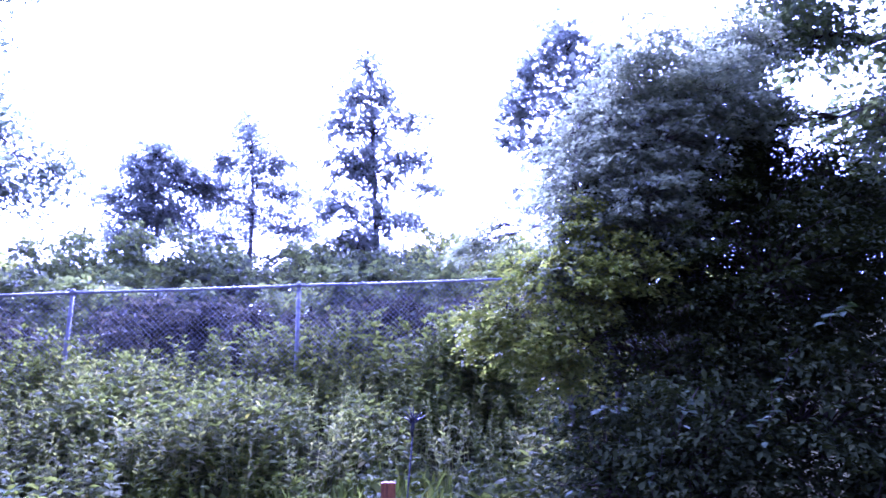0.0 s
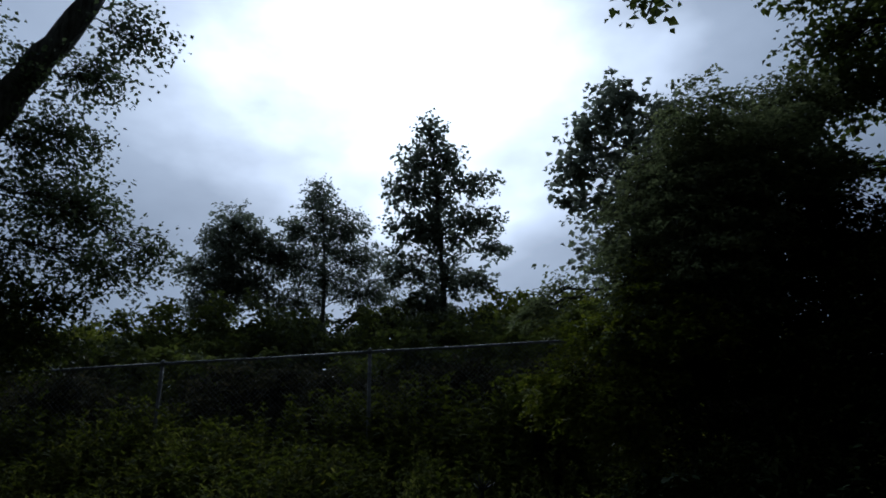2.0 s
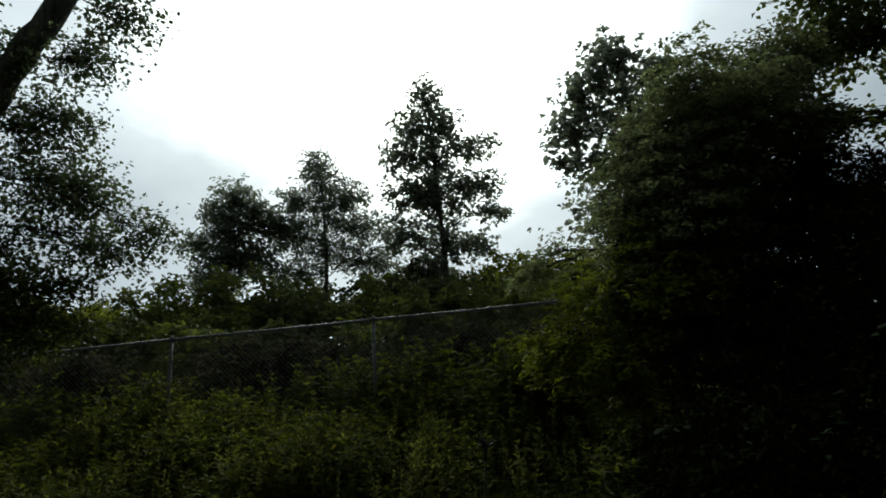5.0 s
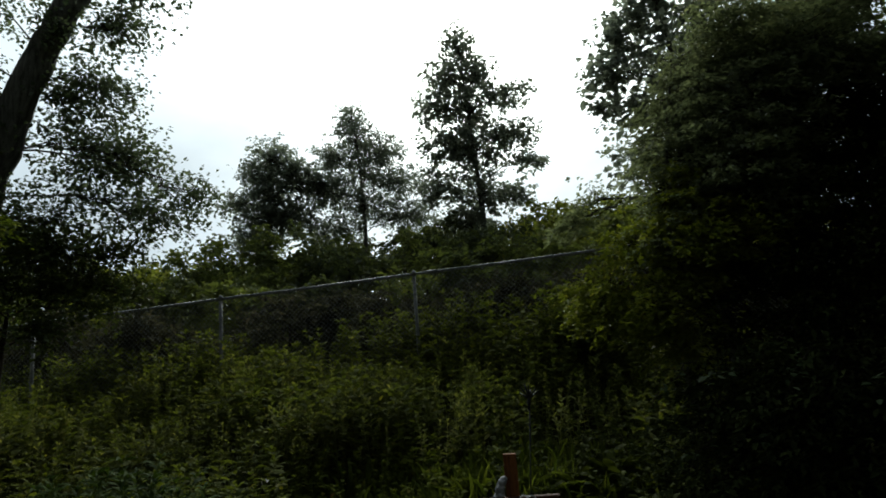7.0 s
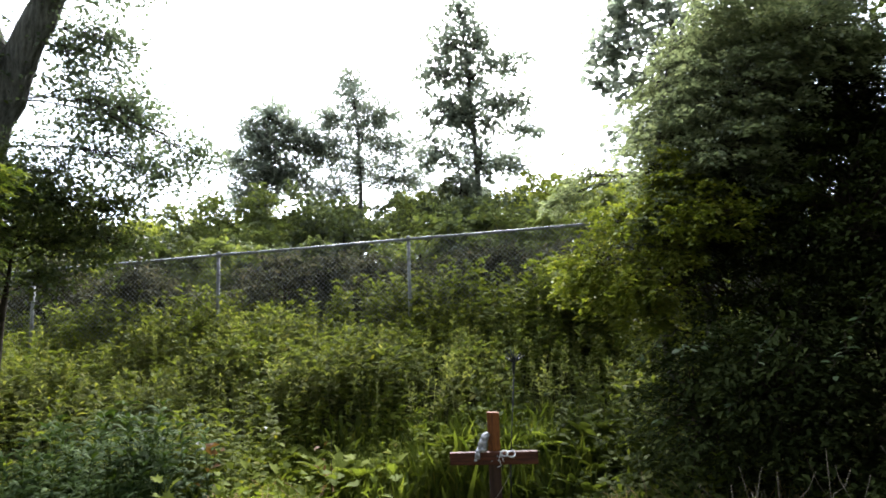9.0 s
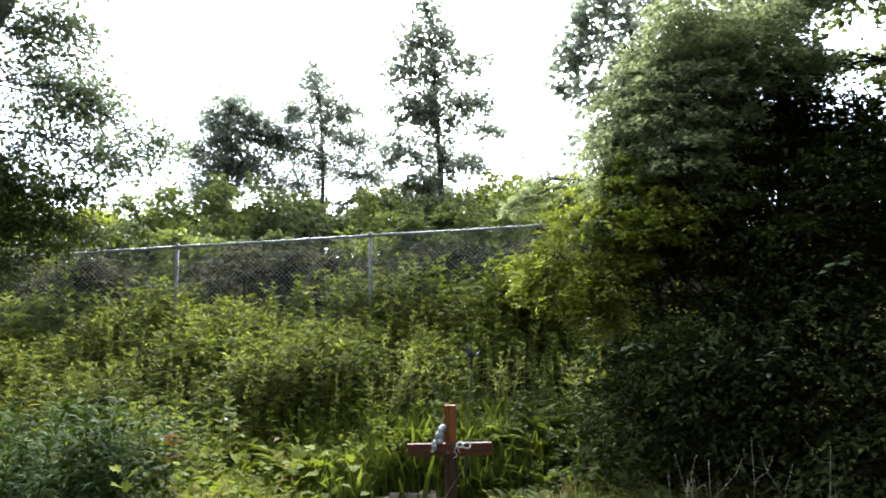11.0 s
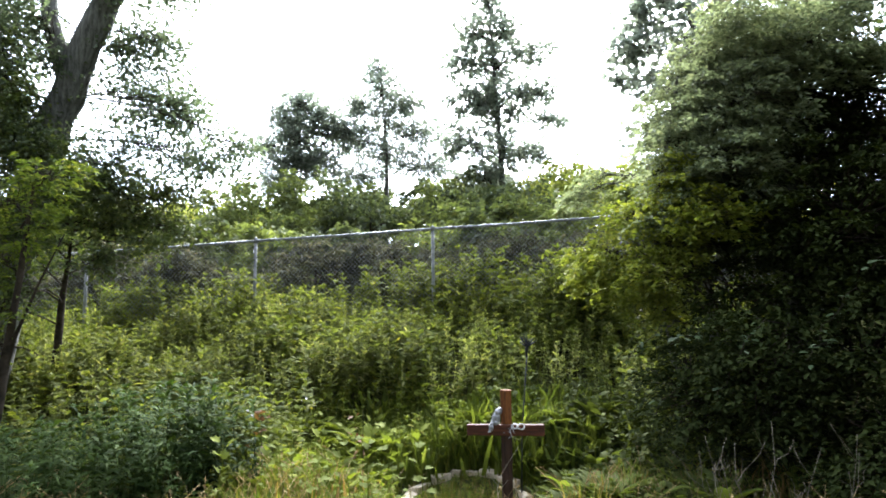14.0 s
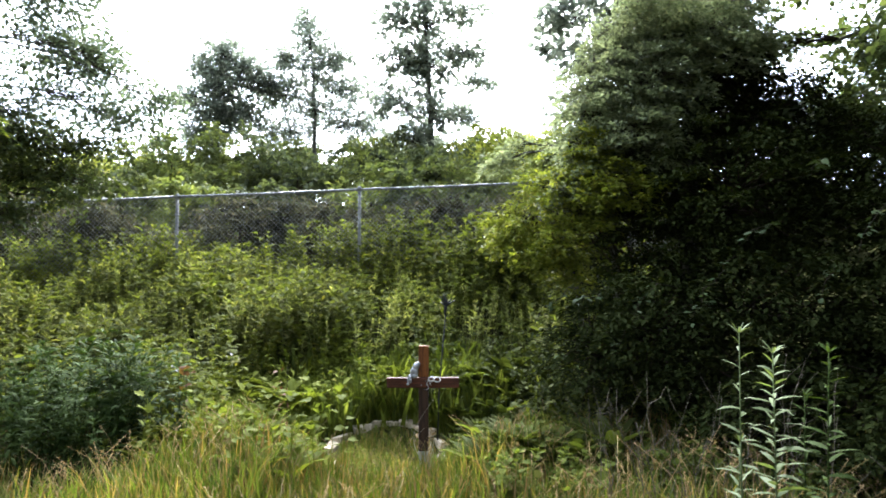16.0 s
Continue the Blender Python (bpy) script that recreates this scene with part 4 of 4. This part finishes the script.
def build_cross():
    x, y = 1.14, -4.95
    z = gz(x, y)
    cross = new("wooden_cross")
    cross.location = (x, y, z)
    tagged(cross, "red-brown stained wooden cross standing at the grave", "cross")
    h = 0.735 - z
    bar_z = 0.375 - z
    part("post_top", solid("post_top", block(0.088, 0.06, h - bar_z - 0.004, 0.006, bar_z + 0.004, 0.0015), M_WOOD), cross, "lighter red-brown head of the post")
    # darker brown below the crossbar
    part("post", solid("post", block(0.086, 0.058, bar_z - 0.27, 0.006, 0.27, 0.0015), M_WOOD_DARK), cross)
    part("post_foot", solid("post_foot", block(0.092, 0.064, 0.42, 0.006, -0.15, 0.002), M_WOODGREY), cross, "bleached grey foot of the post")
    bar = part("crossbar", solid("crossbar", block(0.63, 0.05, 0.088, 0.006, 0.0, 0.0015), M_WOOD_BAR), cross, "darker red-brown crossbar")
    bar.location = (-0.005, -0.04, 0.375 - z)
    for dx, dz in ((-0.02, 0.025), (0.02, 0.06)):
        s = tube([(dx, -0.062, 0.375 - z + dz), (dx, -0.069, 0.375 - z + dz)], [0.006, 0.005], 8)
        part("screw", tri_mesh("screw", *s, M_STEEL), cross)
    return x, y, z


CX, CY, CZ = build_cross()


def build_figurine():
    """A small seated stone figure on the crossbar, kept plain."""
    bm = bmesh.new()
    for (px, py, pz), (a, b, c) in (((.03, -.01, .125), (.033, .031, .034)), ((.04, .004, .142), (.03, .03, .024)), ((.012, 0, .066), (.034, .03, .048)), ((-.003, -.004, .022), (.046, .036, .025)), ((-.02, -.024, .058), (.013, .012, .036)),
                                    ((.034, -.022, .066), (.012, .012, .034)), ((-.036, -.026, .014), (.026, .015, .013)), ((-.05, -.043, -.026), (.011, .011, .034)), ((-.056, -.05, -.058), (.016, .012, .009)), ((-.028, -.042, -.022), (.011, .011, .03)), ((.006, .022, .085), (.03, .012, .04))):
        bmesh.ops.create_icosphere(bm, subdivisions=3, radius=1, matrix=Matrix.Translation((px, py, pz)) @ Matrix.Diagonal((a, b, c, 1)))
    for v in bm.verts:
        v.co += v.co.normalized() * 0.005 * noise.noise(v.co * 60)
    ob = new("stone_figurine", solid("stone_figurine", bm, M_FIGURE))
    fuse = ob.modifiers.new("fuse", "REMESH")
    fuse.mode, fuse.voxel_size = "VOXEL", 0.004
    whole = bpy.data.meshes.new_from_object(ob.evaluated_get(bpy.context.evaluated_depsgraph_get()))
    ob.modifiers.clear()
    ob.data = smooth(whole)
    ob.scale = (0.86, 0.9, 0.84)
    ob.location = (CX - 0.088, CY - 0.045, 0.461)
    tagged(ob, "small grey seated stone figurine on the crossbar", "figurine")


def build_ribbon():
    s = np.linspace(0, 2 * np.pi, 24)
    loop1 = np.stack([0.03 + 0.03 * np.cos(s), 0.01 * np.sin(2 * s), 0.02 * np.sin(s)], -1)
    loop2 = np.stack([0.085 + 0.035 * np.cos(s), 0.012 * np.sin(2 * s) - 0.01, 0.022 * np.sin(s) - 0.004], -1)
    tail = bent((0.0, -0.01, 0), (-0.03, -0.02, -0.1), 9, 0.0, 0.01)
    tail2 = bent((0.01, -0.01, 0), (0.025, -0.02, -0.06), 7, 0.0, 0.008)
    ob = new("ribbon", smooth(tri_mesh("ribbon", *joined([tube(loop1, [0.0065] * 24, 6), tube(loop2, [0.0065] * 24, 6), tube(tail, [0.003] * 9, 5), tube(tail2, [0.003] * 7, 5)]), M_RIBBON)))
    ob.scale = (0.85, 1, 0.9)
    ob.location = (CX + 0.043, CY - 0.075, 0.455)
    tagged(ob, "white twisted ribbon looped over the crossbar", "ribbon")


build_figurine()
build_ribbon()


def build_stone_ring():
    ring = new("stone_ring")
    ring.location = (GRAVE[0], GRAVE[1], gz(*GRAVE))
    tagged(ring, "ring of pale flat stones edging the grave", "edging")
    n = 13
    edge = np.cumsum(RNG.uniform(0.75, 1.25, n))
    edge = edge / edge[-1] * 2 * np.pi
    for i in range(n):
        a0, a1 = (edge[i - 1] if i else 0.0), edge[i]
        ang = (a0 + a1) / 2 + RNG.uniform(-.02, .02)
        ln = 0.57 * (a1 - a0) * RNG.uniform(0.86, 0.97)
        bm = block(ln, RNG.uniform(.08, .13), RNG.uniform(.07, .09), 0.011, -0.05, 0.009)
        px, py = 0.55 * math.cos(ang) * RNG.uniform(.97, 1.03), 0.55 * math.sin(ang) * RNG.uniform(.97, 1.03)
        st = part("stone", solid("stone", bm, M_STONE), ring)
        st.matrix_basis = pose(px, py, 0.85 * (gz(GRAVE[0] + px, GRAVE[1] + py) - gz(*GRAVE)) + (0.046 if py > -0.1 else -0.015) + RNG.uniform(-.01, .01), RNG.uniform(-6, 6), RNG.uniform(-4, 4), math.degrees(ang) + 90 + RNG.uniform(-7, 7))


build_stone_ring()


def build_stake():
    x, y = 1.27, -4.0
    z = gz(x, y)
    stake = new("garden_stake")
    stake.location = (x, y, z)
    tagged(stake, "thin black iron garden stake leaning among weeds", "stake")
    part("rod", smooth(tri_mesh("rod", *tube([(0, 0, -0.1), (0.02, 0, 0.6), (0.09, 0, 1.4)], [0.007, 0.007, 0.006], 6), M_BLACK)), stake)
    tip = part("tip", smooth(tri_mesh("tip", *tube([(0.08, 0, 1.35), (0.085, 0, 1.41), (0.09, 0, 1.45), (0.09, 0, 1.47)], [0.008, 0.016, 0.014, 0.004], 8), M_BLACK)), stake)
    for k in range(7):
        a = (k - 3) * 0.3 + RNG.uniform(-.1, .1)
        ln = RNG.uniform(0.6, 1.1)
        P = [(0.088, 0, 1.44), (0.09 + 0.05 * ln * math.sin(a), 0.012 * (-1) ** k, 1.44 + 0.06 * ln * math.cos(a)), (0.09 + 0.12 * ln * math.sin(a), 0.02 * (-1) ** k, 1.44 + 0.13 * ln * math.cos(a))]
        part("petal", smooth(tri_mesh("petal", *tube(P, [0.003, 0.0085, 0.002], 6), M_BLACK)), tip, "black iron petal")


build_stake()


# ---- single plants near the path ----
def build_goldenrod():
    spots = [(2.29, -8.28, 1.18, 32, .09, "slender goldenrod stem with few narrow leaves"), (2.46, -8.2, 1.1, 66, .115, "tall goldenrod stem thick with narrow pointed leaves"),
             (2.7, -8.1, 1.08, 46, .1, "goldenrod stem with leaves coloured darker for shade"), (2.4, -8.0, 0.7, 34, .09, "short goldenrod stem with narrow leaves"), (2.34, -8.45, 0.52, 26, .08, "short goldenrod stem with narrow leaves"),
             (2.8, -7.8, 0.85, 36, .09, "goldenrod stem with leaves coloured darker for shade")]
    for x, y, top, n, ln, label in spots:
        z = gz(x, y)
        plant = new("goldenrod")
        plant.location = (x, y, z)
        tagged(plant, label, "plant", "goldenrods by the grass")
        h = top - z
        lean = RNG.uniform(-.06, .06, 2)
        s = np.linspace(0, 1, 6)
        P = np.stack([lean[0] * s ** 2, lean[1] * s ** 2, h * s], -1)
        # stems standing in shade have it put into a darker leaf colour
        tone = M_WEED_BLUE if "darker" in label else M_GOLDENROD
        part("stem", smooth(tri_mesh("stem", *tube(P, np.linspace(0.005, 0.002, 6), 5), tone)), plant)
        t = np.concatenate([np.linspace(0.55, 0.965, n - 6), np.full(6, 0.985)])
        foot = np.stack([np.interp(t, s, P[:, k]) for k in range(3)], -1)
        length = ln * np.interp(t, [0.45, 0.8, 1.0], [1.0, 1.0, 0.55]) * RNG.uniform(0.75, 1.15, n)
        rise = np.interp(t, [0.45, 0.9, 1.0], [0.3, 0.5, 1.1]) + RNG.uniform(-.2, .2, n)
        for k in range(n):
            leaf = arching(foot[k:k + 1], np.array([k * 2.4 + RNG.uniform(-.3, .3)]), length[k:k + 1], length[k:k + 1] * 0.16, rise[k:k + 1], rise[k:k + 1] - RNG.uniform(0.4, 0.9))
            part("leaf", tri_mesh("leaf", *leaf, tone), plant)


def build_dead_stalks():
    for i in range(26):
        x, y = 2.5 + RNG.uniform(-.35, .8), -7.3 + RNG.uniform(-.6, .9)
        z = gz(x, y)
        stalk = new("dead_stalk")
        stalk.location = (x, y, z)
        tagged(stalk, "bare bleached dry weed stalk with broken side branches", "stalk", "dead stalks")
        h = RNG.uniform(0.85, 1.32)
        P = bent((0, 0, 0), (RNG.uniform(-.4, .4), RNG.uniform(-.2, .2), h), 7, 0, 0.026)
        part("stem", tri_mesh("stem", *tube(P, np.linspace(0.0022, 0.001, 7), 5), M_STALK), stalk)
        for k in (2, 3, 4, 4, 5, 5):
            q = P[k] + np.array([RNG.uniform(-.16, .16), RNG.uniform(-.1, .1), RNG.uniform(.05, .22)])
            part("branch", tri_mesh("branch", *tube(bent(P[k], q, 4, 0, .01), [0.0015, 0.0012, 0.0009, 0.0006], 4), M_STALK), stalk)


def build_dry_vine():
    """Dry tendrils that climb the cross."""
    vine = new("dry_vine")
    vine.location = (CX, CY, CZ)
    tagged(vine, "dry pale vine tendrils curling up the cross post", "vine")
    for i in range(10):
        s = np.linspace(0, 1, 14)
        top, ph, out = RNG.uniform(0.25, 0.8), RNG.uniform(0, 6), RNG.uniform(0.045, 0.13)
        P = np.stack([out * np.sin(ph + 5 * s) + 0.1 * (s - .5) * RNG.uniform(-1, 1), -0.05 - 0.03 * np.cos(ph + 5 * s), 0.02 + top * s], -1)
        part("tendril", tri_mesh("tendril", *tube(P, np.linspace(0.0022, 0.001, 14), 4), M_VINE), vine)
        for k in RNG.integers(4, 13, 3):
            part("dry_leaf", tri_mesh("dry_leaf", *leaf_cloud(P[k:k + 1], 0.04, 0.016), M_STRAW), vine)


def build_docks(label, group, xr, count, tones):
    """Broad-leaved docks round the cross: one plant, then copies."""
    plant = new("dock_plant")
    tagged(plant, label, "plant", group)
    for i in range(9):
        a = i * 2.4
        ln, w = RNG.uniform(.24, .38), RNG.uniform(.07, .1)
        s = np.linspace(0, 1, 6)
        r = ln * np.cumsum(np.r_[0, np.full(5, .2)] * np.sin(0.25 + s * 1.1))
        z = ln * np.cumsum(np.r_[0, np.full(5, .2)] * np.cos(0.25 + s * 1.1)) + 0.03
        wid = w * np.array([.12, .7, 1, .9, .55, .03])
        V, F = [], []
        for k in range(6):
            c, sn = math.cos(a), math.sin(a)
            for e in (-1, 0, 1):
                V.append((c * r[k] - sn * e * wid[k] * .5, sn * r[k] + c * e * wid[k] * .5, z[k] + abs(e) * wid[k] * .18 + RNG.uniform(-.003, .003)))
        for k in range(5):
            for e in (0, 1):
                p = k * 3 + e
                F += [(p, p + 3, p + 4), (p, p + 4, p + 1)]
        part("leaf", smooth(tri_mesh("leaf", np.array(V), np.array(F), tones[0] if i % 3 == 0 else tones[1])), plant)
    n = 0
    while n < count:
        x, y = RNG.uniform(*xr), RNG.uniform(-5.4, -2.9)
        if not off_grave(x, y) or (y < -4.6 and abs(x - 0.9) < 0.7):
            continue
        m = pose(x, y, gz(x, y) - 0.01, 0, 0, RNG.uniform(0, 360))
        plant.scale = (1, 1, 1)
        if n == 0:
            plant.matrix_basis = m
        else:
            c = copy_thing(plant, m)
            k = RNG.uniform(0.95, 1.5) * min(1.0, max(0.5, math.hypot(x - 0.76, y + 4.15) - 0.2))
            c.scale = (k, k, k * RNG.uniform(0.9, 1.3))
        n += 1


def build_rusty_plants():
    for x, y, h in ((-0.94, -5.0, 0.96), (-0.12, -4.8, 0.98)):
        z = gz(x, y)
        plant = new("rusty_weed")
        plant.location = (x, y, z)
        tagged(plant, "weed with reddish-brown turning leaves", "plant", "rusty weeds")
        part("stem", tri_mesh("stem", *tube(bent((0, 0, 0), (.03, 0, h), 5, 0, .01), np.linspace(.005, .002, 5), 4), M_TWIG), plant)
        n = 10
        q = np.stack([RNG.normal(size=n) * .05, RNG.normal(size=n) * .05, RNG.uniform(.6, 1.02, n) * h], -1)
        part("leaves", tri_mesh("leaves", *leaf_cloud(q, .075, .04), M_RUST), plant)


def build_pale_leaves():
    """Dry pale leaves caught in the weeds."""
    spots = [(-0.6, -4.9, 0.64), (-0.56, -4.92, 0.66), (-1.04, -5.0, 0.57), (-1.0, -5.0, 0.53), (-0.5, -4.9, 0.62)]
    for x, y, z in spots:
        ob = new("dry_leaf", tri_mesh("dry_leaf", *leaf_cloud(np.zeros((1, 3)), .045, .028, up=0, droop=.5), M_PALE_LEAF))
        ob.location = (x, y, z)
        tagged(ob, "curled pale dry leaf caught among green leaves", "leaf", "pale dry leaves")


def lobed_leaf(length):
    """Outline of a five-lobed leaf in its own plane, as a fan of triangles, folded a little along the midrib."""
    pts = [(0, 0), (.22, .05), (.2, .2), (.5, .3), (.3, .42), (.38, .68), (.14, .62), (0, 1.0), (-.14, .62), (-.38, .68), (-.3, .42), (-.5, .3), (-.2, .2), (-.22, .05)]
    V = np.array([(0, .35, 0)] + [(x, y, abs(x) * .28 - .12 * y * y) for x, y in pts]) * length
    n = len(pts)
    return V, np.array([(0, 1 + k, 1 + (k + 1) % n) for k in range(n)])


def build_lobed_plants():
    """Lime-green plants with lobed leaves, each leaf on its stalk."""
    spots = [(-0.85 + 0.17 * i + RNG.uniform(-.08, .08), -5.15 + RNG.uniform(-.3, .35)) for i in range(9)] + [(-1.1, -5.5), (-0.3, -5.6), (0.1, -5.5)]
    for x, y in spots:
        z, h = gz(x, y), RNG.uniform(0.68, 0.95)
        plant = new("lobed_weed")
        plant.location = (x, y, z)
        tagged(plant, "bright lime-green weed with lobed leaves", "plant", "lobed weeds by the grave")
        P = bent((0, 0, -.02), (RNG.uniform(-.06, .06), RNG.uniform(-.06, .06), h), 6, 0, .01)
        part("stem", tri_mesh("stem", *tube(P, np.linspace(.006, .002, 6), 5), M_WEED_LIME), plant)
        for k in range(12):
            t = 0.35 + 0.65 * k / 11
            foot = np.array([np.interp(t, np.linspace(0, 1, 6), P[:, c]) for c in range(3)])
            V, F = lobed_leaf(RNG.uniform(.07, .115))
            m = pose(*foot, RNG.uniform(-25, 25) + 40 * t, RNG.uniform(-20, 20), k * 137.5 + RNG.uniform(-20, 20)) @ Matrix.Translation((0, .035, 0))
            V = np.array([m @ Vector(v) for v in V])
            part("leaf", tri_mesh("leaf", V, F, M_WEED_LIME if k > 9 else M_LANCE), plant)


def build_shade_sprays():
    """Leafy runners that hang out of the dark shrubs."""
    starts = [(2.35, -4.6, 1.15), (2.6, -4.9, 1.05), (2.75, -5.0, 0.85), (3.0, -5.1, 1.15), (3.3, -5.3, 0.9), (3.5, -5.4, 1.4), (3.8, -5.6, 1.6), (4.2, -5.8, 1.3), (4.4, -6.0, 1.8), (4.5, -6.2, 0.9), (2.5, -4.7, 0.7), (4.1, -5.7, 2.1)]
    for x, y, z in starts:
        runner = new("leafy_runner")
        runner.location = (x + .5, y + .45, z + .1)
        tagged(runner, "leafy runner hanging out of the dark shrub", "vine", "leafy runners")
        P = bent((0, 0, 0), (-.5 + RNG.uniform(-.2, .2), -.5, -.1 + RNG.uniform(-.3, .1)), 8, .12, .02)
        part("stem", tri_mesh("stem", *tube(P, np.linspace(.006, .002, 8), 4), M_TWIG), runner)
        n = 22
        t = RNG.uniform(.25, 1, n)
        foot = np.stack([np.interp(t, np.linspace(0, 1, 8), P[:, c]) for c in range(3)], -1) + RNG.normal(size=(n, 3)) * .02
        length = RNG.uniform(.045, .08, n)
        V, F = arching(foot, RNG.uniform(0, 6.3, n), length, length * .6, RNG.uniform(-.3, .5, n), RNG.uniform(-1.1, -.4, n))
        part("leaves", tri_mesh("leaves", V, F, M_SPRAY), runner)


build_lobed_plants()
build_shade_sprays()
build_goldenrod()
build_rusty_plants()
build_pale_leaves()
build_dead_stalks()
build_dry_vine()
build_docks("broad-leaved dock with upright yellow-green leaves", "lime docks by the grave", (-1.3, 1.4), 60, (M_WEED, M_WEED_LIME))
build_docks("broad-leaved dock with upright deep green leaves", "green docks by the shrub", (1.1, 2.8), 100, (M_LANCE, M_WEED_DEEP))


def build_arching_branches():
    """Bare twiggy branches that arch out of the shade under the yellow shrub."""
    o, sprays = np.array(yellow.location), []
    for i in range(14):
        a = np.array((RNG.uniform(3.2, 3.8), RNG.uniform(-3.6, -3.2), RNG.uniform(1.1, 1.6)))
        b = np.array((RNG.uniform(2.4, 3.0), RNG.uniform(-4.1, -3.7), RNG.uniform(1.6, 2.2)))
        P = bent(a, b, 8, RNG.uniform(0.1, 0.25), 0.012)
        br = part("branch", tri_mesh("branch", *tube(P - o, np.linspace(0.009, 0.003, 8), 5), M_TWIG), yellow)
        for k in (3, 5, 6):
            q = P[k] + np.array([RNG.uniform(-.3, -.1), RNG.uniform(-.15, .05), RNG.uniform(-.08, .16)])
            part("twig", tri_mesh("twig", *tube(bent(P[k], q, 4, .03, .01) - o, [0.004, 0.003, 0.002, 0.001], 4), M_TWIG), br)
            c = np.linspace(0.4, 1.0, 5)[:, None] * (q - P[k]) + P[k]
            sprays.append(leaf_cloud(c + RNG.normal(size=c.shape) * .02 - o, .06, .033))
    tagged(part("leaf_sprays", tri_mesh("leaf_sprays", *joined(sprays), M_SHRUB_GOLD), yellow), kind="stuff")


build_arching_branches()

# brush that closes the gaps low in the skyline
brush_clump(-7.0, 15.5, 1.5, 1.4, 1.0, 0.14, M_BRUSH, "mid-green rounded brush on the hill beyond the fence")
brush_clump(-5.2, 15.8, 1.4, 1.3, 1.0, 0.14, M_BRUSH_DARK, "grey-green rounded brush darkened for shade under the young trees")
brush_clump(2.2, 6.2, 1.1, 1.0, 1.0, 0.12, M_BRUSH, "mid-green rounded brush on the hill beyond the fence")
